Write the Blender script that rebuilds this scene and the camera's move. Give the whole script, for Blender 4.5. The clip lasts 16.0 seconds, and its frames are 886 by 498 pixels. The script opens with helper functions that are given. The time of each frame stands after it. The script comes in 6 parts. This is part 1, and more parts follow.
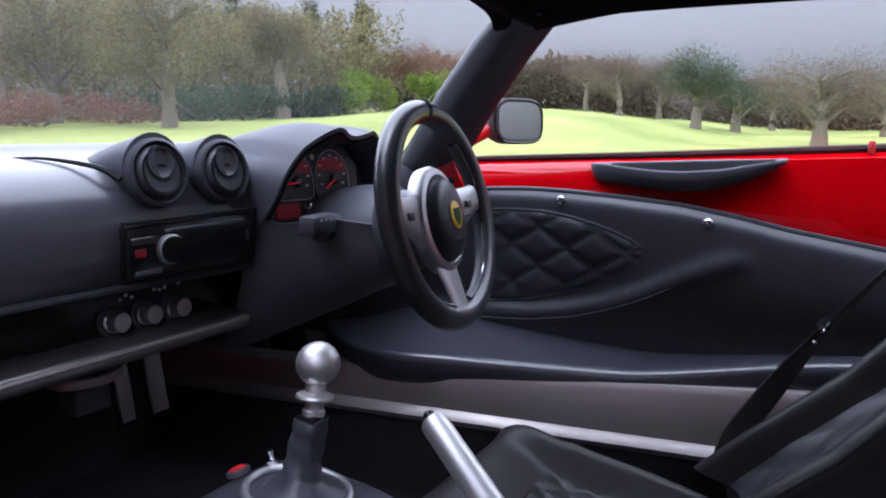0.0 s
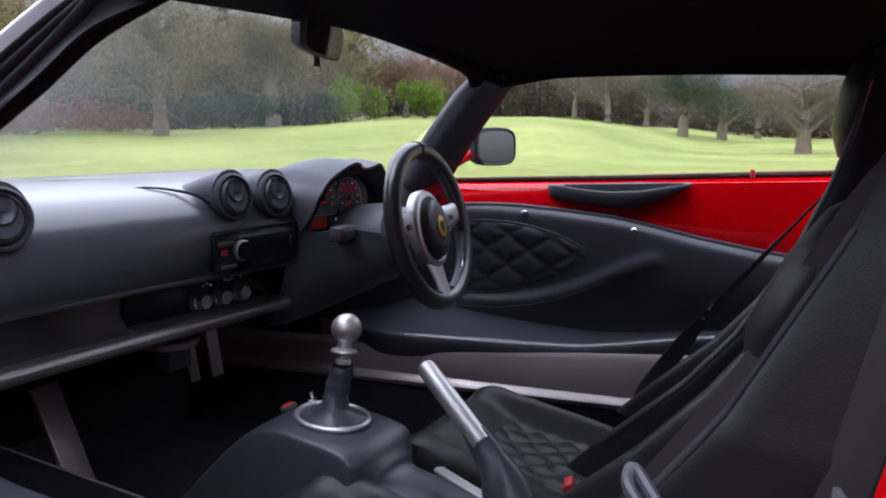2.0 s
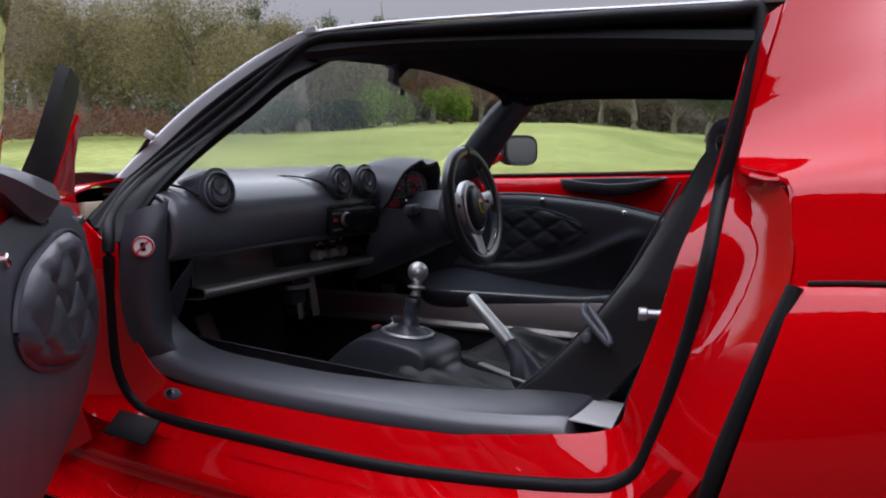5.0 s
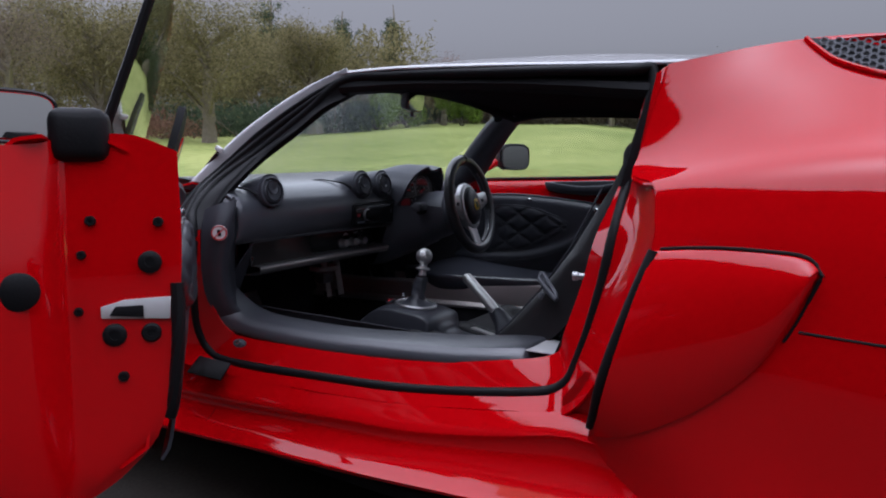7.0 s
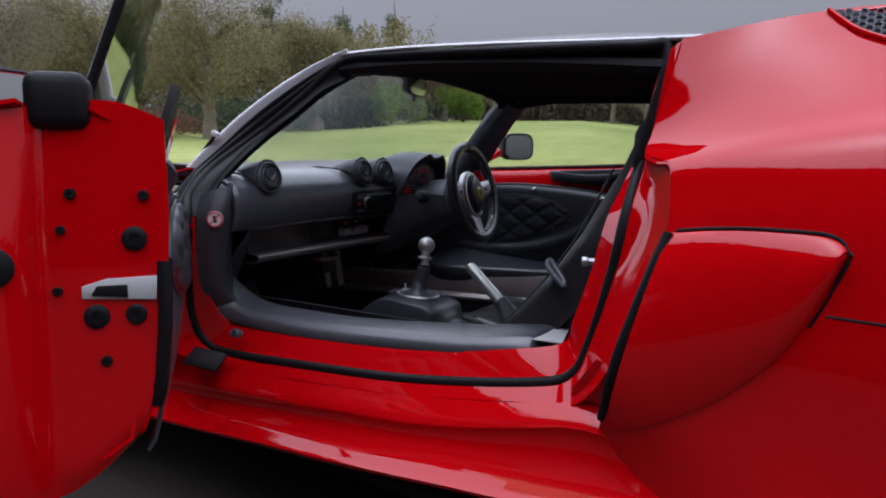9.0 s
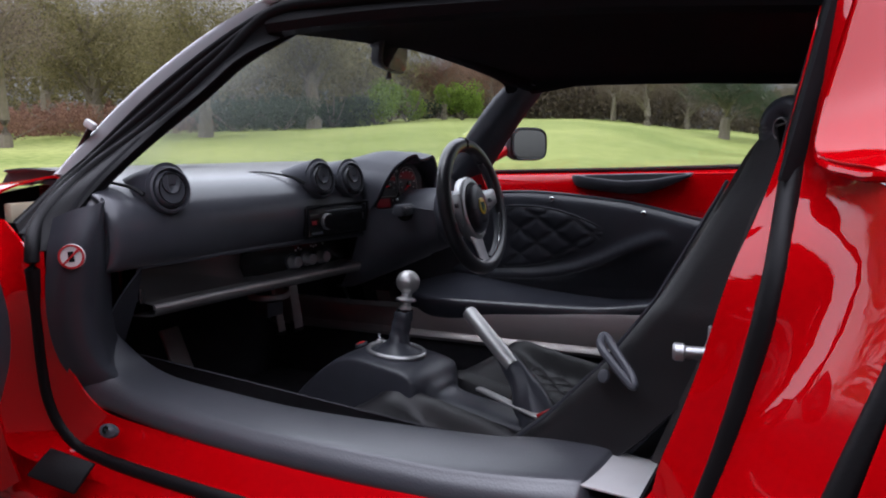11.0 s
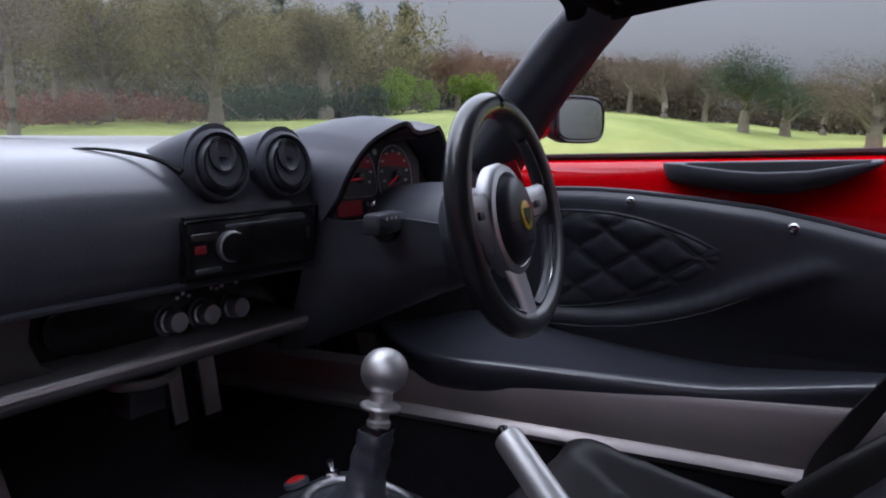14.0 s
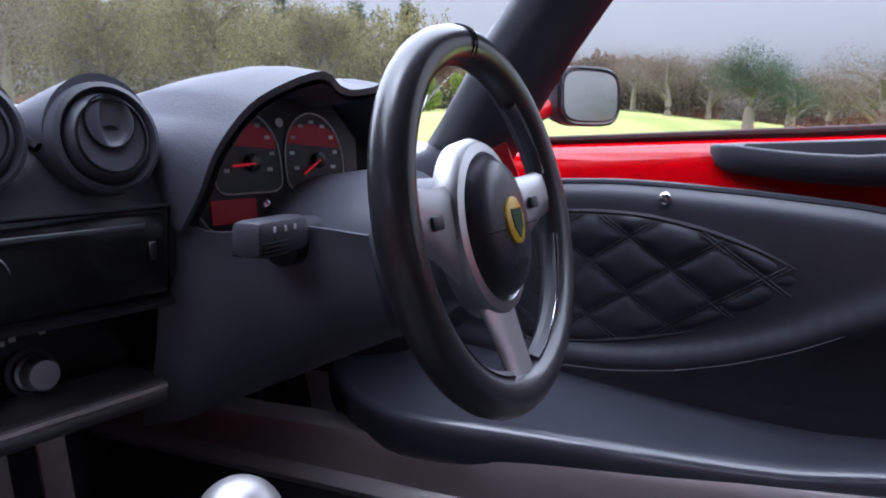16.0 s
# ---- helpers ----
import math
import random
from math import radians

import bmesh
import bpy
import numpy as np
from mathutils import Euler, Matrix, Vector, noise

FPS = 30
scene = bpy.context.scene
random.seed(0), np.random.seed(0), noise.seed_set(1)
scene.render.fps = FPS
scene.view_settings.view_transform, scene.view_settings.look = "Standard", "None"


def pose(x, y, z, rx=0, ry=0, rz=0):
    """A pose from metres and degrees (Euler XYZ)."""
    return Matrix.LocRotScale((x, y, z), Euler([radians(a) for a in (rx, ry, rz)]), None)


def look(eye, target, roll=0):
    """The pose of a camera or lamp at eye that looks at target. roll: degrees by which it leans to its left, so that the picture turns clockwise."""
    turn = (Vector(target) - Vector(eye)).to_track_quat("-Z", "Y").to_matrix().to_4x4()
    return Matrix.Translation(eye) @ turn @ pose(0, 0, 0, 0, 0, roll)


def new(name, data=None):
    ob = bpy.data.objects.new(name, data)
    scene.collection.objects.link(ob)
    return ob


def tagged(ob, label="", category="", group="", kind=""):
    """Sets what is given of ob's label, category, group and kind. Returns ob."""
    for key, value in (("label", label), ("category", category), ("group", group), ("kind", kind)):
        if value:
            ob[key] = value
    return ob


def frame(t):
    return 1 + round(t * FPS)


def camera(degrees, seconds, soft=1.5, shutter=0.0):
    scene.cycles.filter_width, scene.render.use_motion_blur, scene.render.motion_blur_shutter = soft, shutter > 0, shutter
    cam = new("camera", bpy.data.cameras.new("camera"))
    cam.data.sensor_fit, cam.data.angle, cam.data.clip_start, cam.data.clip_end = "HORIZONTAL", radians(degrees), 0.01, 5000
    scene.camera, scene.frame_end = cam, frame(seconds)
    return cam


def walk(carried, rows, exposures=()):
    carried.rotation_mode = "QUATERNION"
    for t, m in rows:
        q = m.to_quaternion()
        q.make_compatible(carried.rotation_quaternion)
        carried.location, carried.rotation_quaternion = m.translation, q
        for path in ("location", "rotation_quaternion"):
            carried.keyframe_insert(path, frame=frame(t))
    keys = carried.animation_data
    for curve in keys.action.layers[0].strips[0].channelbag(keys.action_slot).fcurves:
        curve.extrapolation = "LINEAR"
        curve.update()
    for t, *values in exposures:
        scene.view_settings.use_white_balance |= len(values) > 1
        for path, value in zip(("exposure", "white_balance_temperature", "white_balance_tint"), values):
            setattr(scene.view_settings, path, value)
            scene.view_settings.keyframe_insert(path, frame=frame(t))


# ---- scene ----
from mathutils.bvhtree import BVHTree

cam = camera(64.1, 16.0, soft=2.0)
PATH = [
    (0, (0.089, -0.574, 0.829), (-0.933, 1.116, 0.513), -0.1),
    (0.5, (0.139, -0.663, 0.843), (-0.861, 1.041, 0.535), 0.1),
    (1, (0.194, -0.741, 0.862), (-0.801, 0.968, 0.564), -0.1),
    (1.5, (0.248, -0.814, 0.876), (-0.752, 0.892, 0.578), -0.0),
    (2, (0.277, -0.881, 0.876), (-0.723, 0.826, 0.58), -0.1),
    (2.5, (0.303, -0.945, 0.879), (-0.704, 0.76, 0.595), -0.1),
    (3, (0.346, -1.005, 0.895), (-0.675, 0.691, 0.611), -0.1),
    (3.5, (0.382, -1.095, 0.886), (-0.649, 0.595, 0.602), 0.0),
    (4, (0.42, -1.186, 0.893), (-0.623, 0.497, 0.608), 0.1),
    (4.5, (0.469, -1.282, 0.896), (-0.583, 0.396, 0.614), 0.1),
    (5, (0.519, -1.369, 0.87), (-0.542, 0.303, 0.59), 0.1),
    (7.3, (0.8, -1.746, 0.895), (-0.289, -0.092, 0.618), 0.1),
    (8, (0.824, -1.772, 0.883), (-0.265, -0.118, 0.599), 0.1),
    (10.5, (0.496, -1.303, 0.853), (-0.594, 0.349, 0.566), 0.1),
    (11, (0.435, -1.167, 0.861), (-0.653, 0.486, 0.571), 0.0),
    (11.5, (0.379, -1.064, 0.855), (-0.708, 0.59, 0.568), 0.0),
    (12, (0.317, -0.968, 0.855), (-0.773, 0.683, 0.561), 0.2),
    (12.5, (0.243, -0.87, 0.85), (-0.856, 0.774, 0.556), 0.1),
    (13, (0.163, -0.771, 0.843), (-0.942, 0.868, 0.543), 0.4),
    (13.5, (0.088, -0.658, 0.833), (-1.019, 0.98, 0.53), 0.3),
    (14, (0.027, -0.548, 0.82), (-1.088, 1.083, 0.508), 0.4),
    (14.5, (-0.035, -0.445, 0.806), (-1.149, 1.187, 0.496), 0.3),
    (15, (-0.073, -0.349, 0.805), (-1.195, 1.276, 0.488), 0.5),
    (15.5, (-0.104, -0.285, 0.797), (-1.231, 1.339, 0.491), 0.1),
    (16, (-0.125, -0.232, 0.788), (-1.247, 1.393, 0.473), 0.1),
]
SKY, SUN = 0.095, 4.6
walk(cam, [(t, look(eye, target, roll)) for t, eye, target, roll in PATH], [(0, 1.05, 5250, 25), (1.5, 0.75, 5350, 24), (3.5, 0.5, 5600, 22), (5, 0.1, 5600, 20), (8, -0.25, 5300, 20), (10.5, 0.1, 5600, 20), (12.5, 0.35, 5600, 23), (13.95, 0.35, 5400, 23), (14.5, 0.9, 5350, 24), (15.3, 1.1, 5250, 24), (16, 1.2, 5200, 25)])

# ---- light ----
world = bpy.data.worlds.new("overcast_sky")
scene.world = world
world.use_nodes = True
wn = world.node_tree.nodes
wl = world.node_tree.links
wbg = wn["Background"]
sky = wn.new("ShaderNodeTexSky")
sky.sky_type, sky.sun_disc, sky.sun_elevation, sky.sun_rotation = "NISHITA", False, radians(77), radians(236)
sky.air_density, sky.dust_density, sky.ozone_density = 1.0, 4.0, 1.0
grey = wn.new("ShaderNodeHueSaturation")
grey.inputs["Saturation"].default_value = 0.0
wl.new(sky.outputs[0], grey.inputs["Color"])
haze = wn.new("ShaderNodeMix")
haze.data_type, haze.blend_type = "RGBA", "MULTIPLY"
haze.inputs[0].default_value = 1.0
haze.inputs[7].default_value = (1.0, 0.965, 0.9, 1)
wl.new(grey.outputs[0], haze.inputs[6])
wl.new(haze.outputs[2], wbg.inputs["Color"])
wbg.inputs["Strength"].default_value = SKY
sun = new("sun", bpy.data.lights.new("sun", "SUN"))
sun.data.energy, sun.data.angle, sun.data.color = SUN, radians(150), (1.0, 0.98, 0.95)
sun.matrix_world = look((-1.5, -1.0, 8), (0, 0, 0))


# ---- materials ----
def material(name, colour, rough=0.5, metal=0.0, coat=0.0, vary=0.12, scale=30.0, bump=0.0, bump_scale=400.0, pattern="noise", coat_rough=0.05, spec=0.5, stretch=(1, 1, 1), sheen=0.0, coat_ior=1.5):
    m = bpy.data.materials.new(name)
    m.use_nodes = True
    n, l = m.node_tree.nodes, m.node_tree.links
    b = n["Principled BSDF"]
    b.inputs["Roughness"].default_value, b.inputs["Metallic"].default_value = rough, metal
    b.inputs["Coat Weight"].default_value, b.inputs["Coat Roughness"].default_value = coat, coat_rough
    b.inputs["Specular IOR Level"].default_value = spec
    b.inputs["Sheen Weight"].default_value, b.inputs["Sheen Roughness"].default_value = sheen, 0.25
    b.inputs["Coat IOR"].default_value = coat_ior
    co = n.new("ShaderNodeTexCoord")
    mp = n.new("ShaderNodeMapping")
    mp.inputs["Scale"].default_value = stretch
    l.new(co.outputs["Object"], mp.inputs["Vector"])
    no = n.new("ShaderNodeTexNoise")
    no.inputs["Scale"].default_value, no.inputs["Detail"].default_value = scale, 6
    l.new(mp.outputs[0], no.inputs["Vector"])
    mix = n.new("ShaderNodeMix")
    mix.data_type = "RGBA"
    mix.inputs[6].default_value = (*[c * (1 - vary) for c in colour], 1)
    mix.inputs[7].default_value = (*[min(1, c * (1 + vary)) for c in colour], 1)
    l.new(no.outputs["Fac"], mix.inputs[0])
    l.new(mix.outputs[2], b.inputs["Base Color"])
    rr = n.new("ShaderNodeMapRange")
    rr.inputs["To Min"].default_value, rr.inputs["To Max"].default_value = max(0.0, rough - 0.08), min(1, rough + 0.08)
    wear = n.new("ShaderNodeTexNoise")
    wear.inputs["Scale"].default_value, wear.inputs["Detail"].default_value = 9.0, 3
    l.new(co.outputs["Object"], wear.inputs["Vector"])
    l.new(wear.outputs["Fac"], rr.inputs["Value"])
    l.new(rr.outputs[0], b.inputs["Roughness"])
    if bump > 0:
        if pattern == "voronoi":
            tx = n.new("ShaderNodeTexVoronoi")
            out = "Distance"
        elif pattern == "wave":
            tx = n.new("ShaderNodeTexWave")
            out = "Fac"
        else:
            tx = n.new("ShaderNodeTexNoise")
            out = "Fac"
        tx.inputs["Scale"].default_value = bump_scale
        l.new(mp.outputs[0], tx.inputs["Vector"])
        bu = n.new("ShaderNodeBump")
        bu.inputs["Strength"].default_value, bu.inputs["Distance"].default_value = bump, 0.002
        l.new(tx.outputs[out], bu.inputs["Height"])
        l.new(bu.outputs[0], b.inputs["Normal"])
    return m


LEATHER = material("black_leather", (0.038, 0.04, 0.049), 0.36, bump=0.08, bump_scale=700, pattern="voronoi", vary=0.2)
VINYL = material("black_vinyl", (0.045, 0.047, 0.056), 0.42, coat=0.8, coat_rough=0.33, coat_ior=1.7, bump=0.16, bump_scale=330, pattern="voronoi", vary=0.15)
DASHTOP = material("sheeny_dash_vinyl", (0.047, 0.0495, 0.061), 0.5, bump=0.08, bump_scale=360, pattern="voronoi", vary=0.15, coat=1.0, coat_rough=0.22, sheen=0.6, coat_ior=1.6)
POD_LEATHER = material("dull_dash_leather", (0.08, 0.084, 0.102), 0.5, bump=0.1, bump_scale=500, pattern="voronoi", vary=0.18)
SATIN = material("satin_black_plastic", (0.066, 0.069, 0.081), 0.38, bump=0.1, bump_scale=700, vary=0.15)
RIM_LEATHER = material("smooth_black_leather", (0.034, 0.035, 0.039), 0.34, coat=0.6, coat_rough=0.17, bump=0.04, bump_scale=900, vary=0.15)
GLOSSY = material("gloss_black_plastic", (0.008, 0.008, 0.009), 0.22, vary=0.1)
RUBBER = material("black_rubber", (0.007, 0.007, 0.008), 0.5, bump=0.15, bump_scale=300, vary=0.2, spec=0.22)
HEADLINING = material("black_headlining", (0.017, 0.017, 0.019), 0.95, bump=0.4, bump_scale=900, vary=0.2, spec=0.1)
CARPET = material("black_carpet", (0.042, 0.041, 0.046), 1.0, bump=0.8, bump_scale=1200, vary=0.35, spec=0.05)
WEBBING = material("belt_webbing", (0.055, 0.048, 0.048), 0.7, bump=0.5, bump_scale=900, pattern="wave", vary=0.15, spec=0.25)
RED = material("red_paint", (0.58, 0.0, 0.001), 0.5, coat=1.0, vary=0.04, scale=6, coat_rough=0.015, spec=0.0, coat_ior=1.56)
ALLOY = material("brushed_alloy", (0.66, 0.65, 0.64), 0.48, metal=1.0, vary=0.08, scale=60, bump=0.12, bump_scale=220, stretch=(0.03, 1, 1))
RAIL = material("anodised_alloy", (0.58, 0.535, 0.52), 0.5, metal=1.0, vary=0.1, scale=40, bump=0.06, bump_scale=300, stretch=(0.02, 1, 1))
BEAM = material("grey_anodised_alloy", (0.30, 0.29, 0.285), 0.38, metal=0.9, vary=0.15, scale=25)
SHELF = material("dark_anodised_alloy", (0.11, 0.103, 0.102), 0.3, metal=0.9, vary=0.12, scale=20)
SILVER = material("satin_silver", (0.56, 0.56, 0.57), 0.42, metal=1.0, vary=0.06)
DULL = material("dull_alloy", (0.62, 0.61, 0.6), 0.5, metal=0.35, vary=0.08, scale=40)
# base colour holds the grey sky reflection on roof and passenger pillar
PILLAR = material("reflected_sky_grey", (0.33, 0.325, 0.33), 0.45, coat=1.0, vary=0.08, scale=20)
CHROME = material("chrome", (0.75, 0.75, 0.76), 0.12, metal=1.0, vary=0.03)
WHITE = material("white_enamel", (0.7, 0.69, 0.68), 0.45, vary=0.05)
RED_PLASTIC = material("red_plastic", (0.5, 0.02, 0.02), 0.4, vary=0.05)
YELLOW = material("yellow_enamel", (0.75, 0.52, 0.03), 0.3, coat=0.6, vary=0.05)
GREEN = material("green_enamel", (0.02, 0.09, 0.04), 0.35, coat=0.6, vary=0.05)
DIAL_FACE = material("gauge_face", (0.05, 0.05, 0.055), 0.5, vary=0.08)
SEAT = material("matt_black_seat_leather", (0.013, 0.0125, 0.0135), 0.42, bump=0.1, bump_scale=600, pattern="voronoi", vary=0.2)
PAD = material("smooth_pad_leather", (0.04, 0.043, 0.055), 0.42, coat=0.9, coat_rough=0.2, coat_ior=1.6, bump=0.05, bump_scale=800, pattern="voronoi", vary=0.15)
GREY_PLASTIC = material("dark_grey_plastic", (0.11, 0.115, 0.136), 0.42, bump=0.08, bump_scale=700, vary=0.15)
STITCH = material("grey_stitching", (0.055, 0.055, 0.062), 0.8, vary=0.2)
MAT = material("grey_mat", (0.085, 0.075, 0.07), 0.8, vary=0.3, scale=40, bump=0.5, bump_scale=500)
CREAM = material("bare_cream_moulding", (0.55, 0.47, 0.33), 0.55, vary=0.2, bump=0.05)
TARMAC = material("tarmac", (0.042, 0.036, 0.031), 0.9, spec=0.08, vary=0.45, scale=90, bump=0.7, bump_scale=160)
BARK = material("bark", (0.2, 0.17, 0.13), 0.95, vary=0.4, scale=5, bump=0.8, bump_scale=12)


def glow(name, colour, strength):
    m = bpy.data.materials.new(name)
    m.use_nodes = True
    b = m.node_tree.nodes["Principled BSDF"]
    b.inputs["Base Color"].default_value = (*colour, 1)
    b.inputs["Emission Color"].default_value = (*colour, 1)
    b.inputs["Emission Strength"].default_value = strength
    return m


LIT_RED = glow("lit_red_display", (0.4, 0.008, 0.014), 0.25)
DIM_RED = glow("dim_red_backlight", (0.14, 0.003, 0.006), 0.1)


def glass(name, colour, rough=0.0, least=0.03):
    m = bpy.data.materials.new(name)
    m.use_nodes = True
    n, l = m.node_tree.nodes, m.node_tree.links
    n.remove(n["Principled BSDF"])
    tr = n.new("ShaderNodeBsdfTransparent")
    tr.inputs["Color"].default_value = (*colour, 1)
    gl = n.new("ShaderNodeBsdfGlossy")
    gl.inputs["Roughness"].default_value = rough
    fr = n.new("ShaderNodeLayerWeight")
    fr.inputs["Blend"].default_value = 0.5
    pw = n.new("ShaderNodeMath")
    pw.operation = "POWER"
    pw.inputs[1].default_value = 4.0
    l.new(fr.outputs["Facing"], pw.inputs[0])
    sc = n.new("ShaderNodeMath")
    sc.operation = "MULTIPLY_ADD"
    sc.inputs[1].default_value, sc.inputs[2].default_value = 0.6, least
    l.new(pw.outputs[0], sc.inputs[0])
    mx = n.new("ShaderNodeMixShader")
    l.new(sc.outputs[0], mx.inputs[0])
    l.new(tr.outputs[0], mx.inputs[1])
    l.new(gl.outputs[0], mx.inputs[2])
    l.new(mx.outputs[0], n["Material Output"].inputs["Surface"])
    return m


GLASS = glass("window_glass", (0.9, 0.92, 0.9))
DOOR_GLASS = glass("tinted_door_glass", (0.72, 0.78, 0.62), 0.0, 0.22)
MIRROR = material("mirror_glass", (0.66, 0.66, 0.64), 0.02, metal=1.0, vary=0.0)


def leaf_material(name, colour, vary=0.5):
    m = bpy.data.materials.new(name)
    m.use_nodes = True
    n, l = m.node_tree.nodes, m.node_tree.links
    n.remove(n["Principled BSDF"])
    b = n.new("ShaderNodeBsdfDiffuse")
    tl = n.new("ShaderNodeBsdfTranslucent")
    ms = n.new("ShaderNodeMixShader")
    ms.inputs[0].default_value = 0.45
    l.new(b.outputs[0], ms.inputs[1])
    l.new(tl.outputs[0], ms.inputs[2])
    l.new(ms.outputs[0], n["Material Output"].inputs["Surface"])
    geo = n.new("ShaderNodeNewGeometry")
    mix = n.new("ShaderNodeMix")
    mix.data_type = "RGBA"
    mix.inputs[6].default_value = (*[c * (1 - vary) for c in colour], 1)
    mix.inputs[7].default_value = (*[c * (1 + vary) for c in colour], 1)
    l.new(geo.outputs["Random Per Island"], mix.inputs[0])
    l.new(mix.outputs[2], b.inputs["Color"])
    l.new(mix.outputs[2], tl.inputs["Color"])
    return m


BUD = leaf_material("olive_spring_buds", (0.215, 0.19, 0.095))
TWIG = leaf_material("grey_brown_twigs", (0.18, 0.145, 0.108))
EVERGREEN = leaf_material("dark_evergreen", (0.075, 0.1, 0.06))
# leaf colour darkened so that the car paint reflects it as dark
DARKWOOD = leaf_material("dark_reflected_wood", (0.03, 0.035, 0.021))
FRESH = leaf_material("fresh_green", (0.2, 0.28, 0.05))
RUSSET = leaf_material("russet", (0.24, 0.14, 0.1))


def grass_material():
    m = bpy.data.materials.new("lawn")
    m.use_nodes = True
    n, l = m.node_tree.nodes, m.node_tree.links
    b = n["Principled BSDF"]
    b.inputs["Roughness"].default_value = 0.9
    b.inputs["Specular IOR Level"].default_value = 0.2
    co = n.new("ShaderNodeTexCoord")
    big = n.new("ShaderNodeTexNoise")
    big.inputs["Scale"].default_value, big.inputs["Detail"].default_value = 0.09, 8
    fine = n.new("ShaderNodeTexNoise")
    fine.inputs["Scale"].default_value, fine.inputs["Detail"].default_value = 2.5, 8
    ramp = n.new("ShaderNodeValToRGB")
    e = ramp.color_ramp.elements
    e[0].position, e[0].color = 0.36, (0.15, 0.2, 0.035, 1)
    e[1].position, e[1].color = 0.62, (0.37, 0.4, 0.12, 1)
    mix = n.new("ShaderNodeMix")
    mix.data_type = "FLOAT"
    mix.inputs[0].default_value = 0.45
    l.new(co.outputs["Object"], big.inputs["Vector"])
    l.new(co.outputs["Object"], fine.inputs["Vector"])
    l.new(big.outputs["Fac"], mix.inputs[2])
    l.new(fine.outputs["Fac"], mix.inputs[3])
    l.new(mix.outputs[0], ramp.inputs[0])
    l.new(ramp.outputs[0], b.inputs["Base Color"])
    return m


LAWN = grass_material()


# ---- shape helpers ----
def thing(name, label, category, at=(0, 0, 0), group="", kind=""):
    ob = new(name)
    ob.location = at
    return tagged(ob, label, category, group, kind)


def part(name, bm, mat, parent=None, label="", smooth=40):
    me = bpy.data.meshes.new(name)
    bm.normal_update()
    bm.to_mesh(me)
    bm.free()
    me.materials.append(mat)
    if smooth:
        for p in me.polygons:
            p.use_smooth = True
        me.set_sharp_from_angle(angle=radians(smooth))
    ob = new(name, me)
    if parent:
        ob.parent = parent
        ob.matrix_parent_inverse = Matrix.Translation(-parent.location) if parent.parent is None else Matrix.Identity(4)
    if label:
        tagged(ob, label)
    return ob


def spline(pts, n, closed=False):
    """n points on a smooth curve through the control points, evenly by parameter."""
    P = [Vector(p) for p in pts]
    k = len(P)
    out = []
    span = k if closed else k - 1
    for i in range(n):
        u = i * span / (n if closed else n - 1)
        s = min(int(u), span - 1)
        f = u - s
        if closed:
            a, b, c, d = P[(s - 1) % k], P[s % k], P[(s + 1) % k], P[(s + 2) % k]
        else:
            b, c = P[s], P[s + 1]
            a = P[s - 1] if s > 0 else b * 2 - c
            d = P[s + 2] if s + 2 < k else c * 2 - b
        out.append(0.5 * (2 * b + (c - a) * f + (2 * a - 5 * b + 4 * c - d) * f * f + (3 * b - a - 3 * c + d) * f * f * f))
    return out


def loft(rows, closed=False, caps=False, bm=None, wrap=False):
    """A skin over rows of points; closed: each row is a ring; wrap: the last row joins the first."""
    bm = bm or bmesh.new()
    vs = [[bm.verts.new(p) for p in r] for r in rows]
    m = len(rows[0])
    pairs = list(zip(vs, vs[1:])) + ([(vs[-1], vs[0])] if wrap else [])
    for a, b in pairs:
        for j in range(m if closed else m - 1):
            k = (j + 1) % m
            bm.faces.new((a[j], a[k], b[k], b[j]))
    if caps:
        bm.faces.new(vs[0][::-1])
        bm.faces.new(vs[-1])
    return bm


def skin(rows, thick, out=None, bm=None):
    """A loft with thickness: a closed shell, thick metres along the faces' normals."""
    bm = loft(rows, bm=bm)
    bm.normal_update()
    bmesh.ops.recalc_face_normals(bm, faces=bm.faces[:])
    if out is not None:
        s = sum((f.normal.dot(Vector(out)) * f.calc_area() for f in bm.faces), 0.0)
        if s < 0:
            bmesh.ops.reverse_faces(bm, faces=bm.faces[:])
    bm.normal_update()
    geo = bmesh.ops.solidify(bm, geom=bm.faces[:], thickness=thick)
    return bm


def grid_skin(ctrl, nu, nv, thick, out=None):
    """A smooth shell through a small net of control points."""
    rows = [spline(r, nv) for r in ctrl]
    cols = [spline([r[j] for r in rows], nu) for j in range(nv)]
    return skin([[cols[j][i] for j in range(nv)] for i in range(nu)], thick, out)


def frames(P, closed=False, up=(0, 0, 1)):
    out = []
    k = len(P)
    for i in range(k):
        a = P[(i - 1) % k] if closed or i > 0 else P[i]
        b = P[(i + 1) % k] if closed or i < k - 1 else P[i]
        t = (b - a).normalized()
        s = t.cross(Vector(up))
        if s.length < 1e-4:
            s = t.cross(Vector((1, 0, 0)))
        s.normalize()
        out.append((t, s, s.cross(t)))
    return out


def tube(pts, r, seg=10, n=None, closed=False, flat=1.0, up=(0, 0, 1), bm=None, ends=None):
    """A swept round (or flattened) bar along a smooth curve; r may be a list of radii for the control points."""
    P = spline(pts, n, closed) if n else [Vector(p) for p in pts]
    k = len(P)
    if isinstance(r, (list, tuple)):
        R = [v.x for v in spline([(q, 0, 0) for q in r], k, closed)]
    else:
        R = [r] * k
    rows = []
    for (t, s, u), p, q in zip(frames(P, closed, up), P, R):
        rows.append([p + q * (math.cos(2 * math.pi * j / seg) * s + flat * math.sin(2 * math.pi * j / seg) * u) for j in range(seg)])
    return loft(rows, True, not closed, bm, closed)


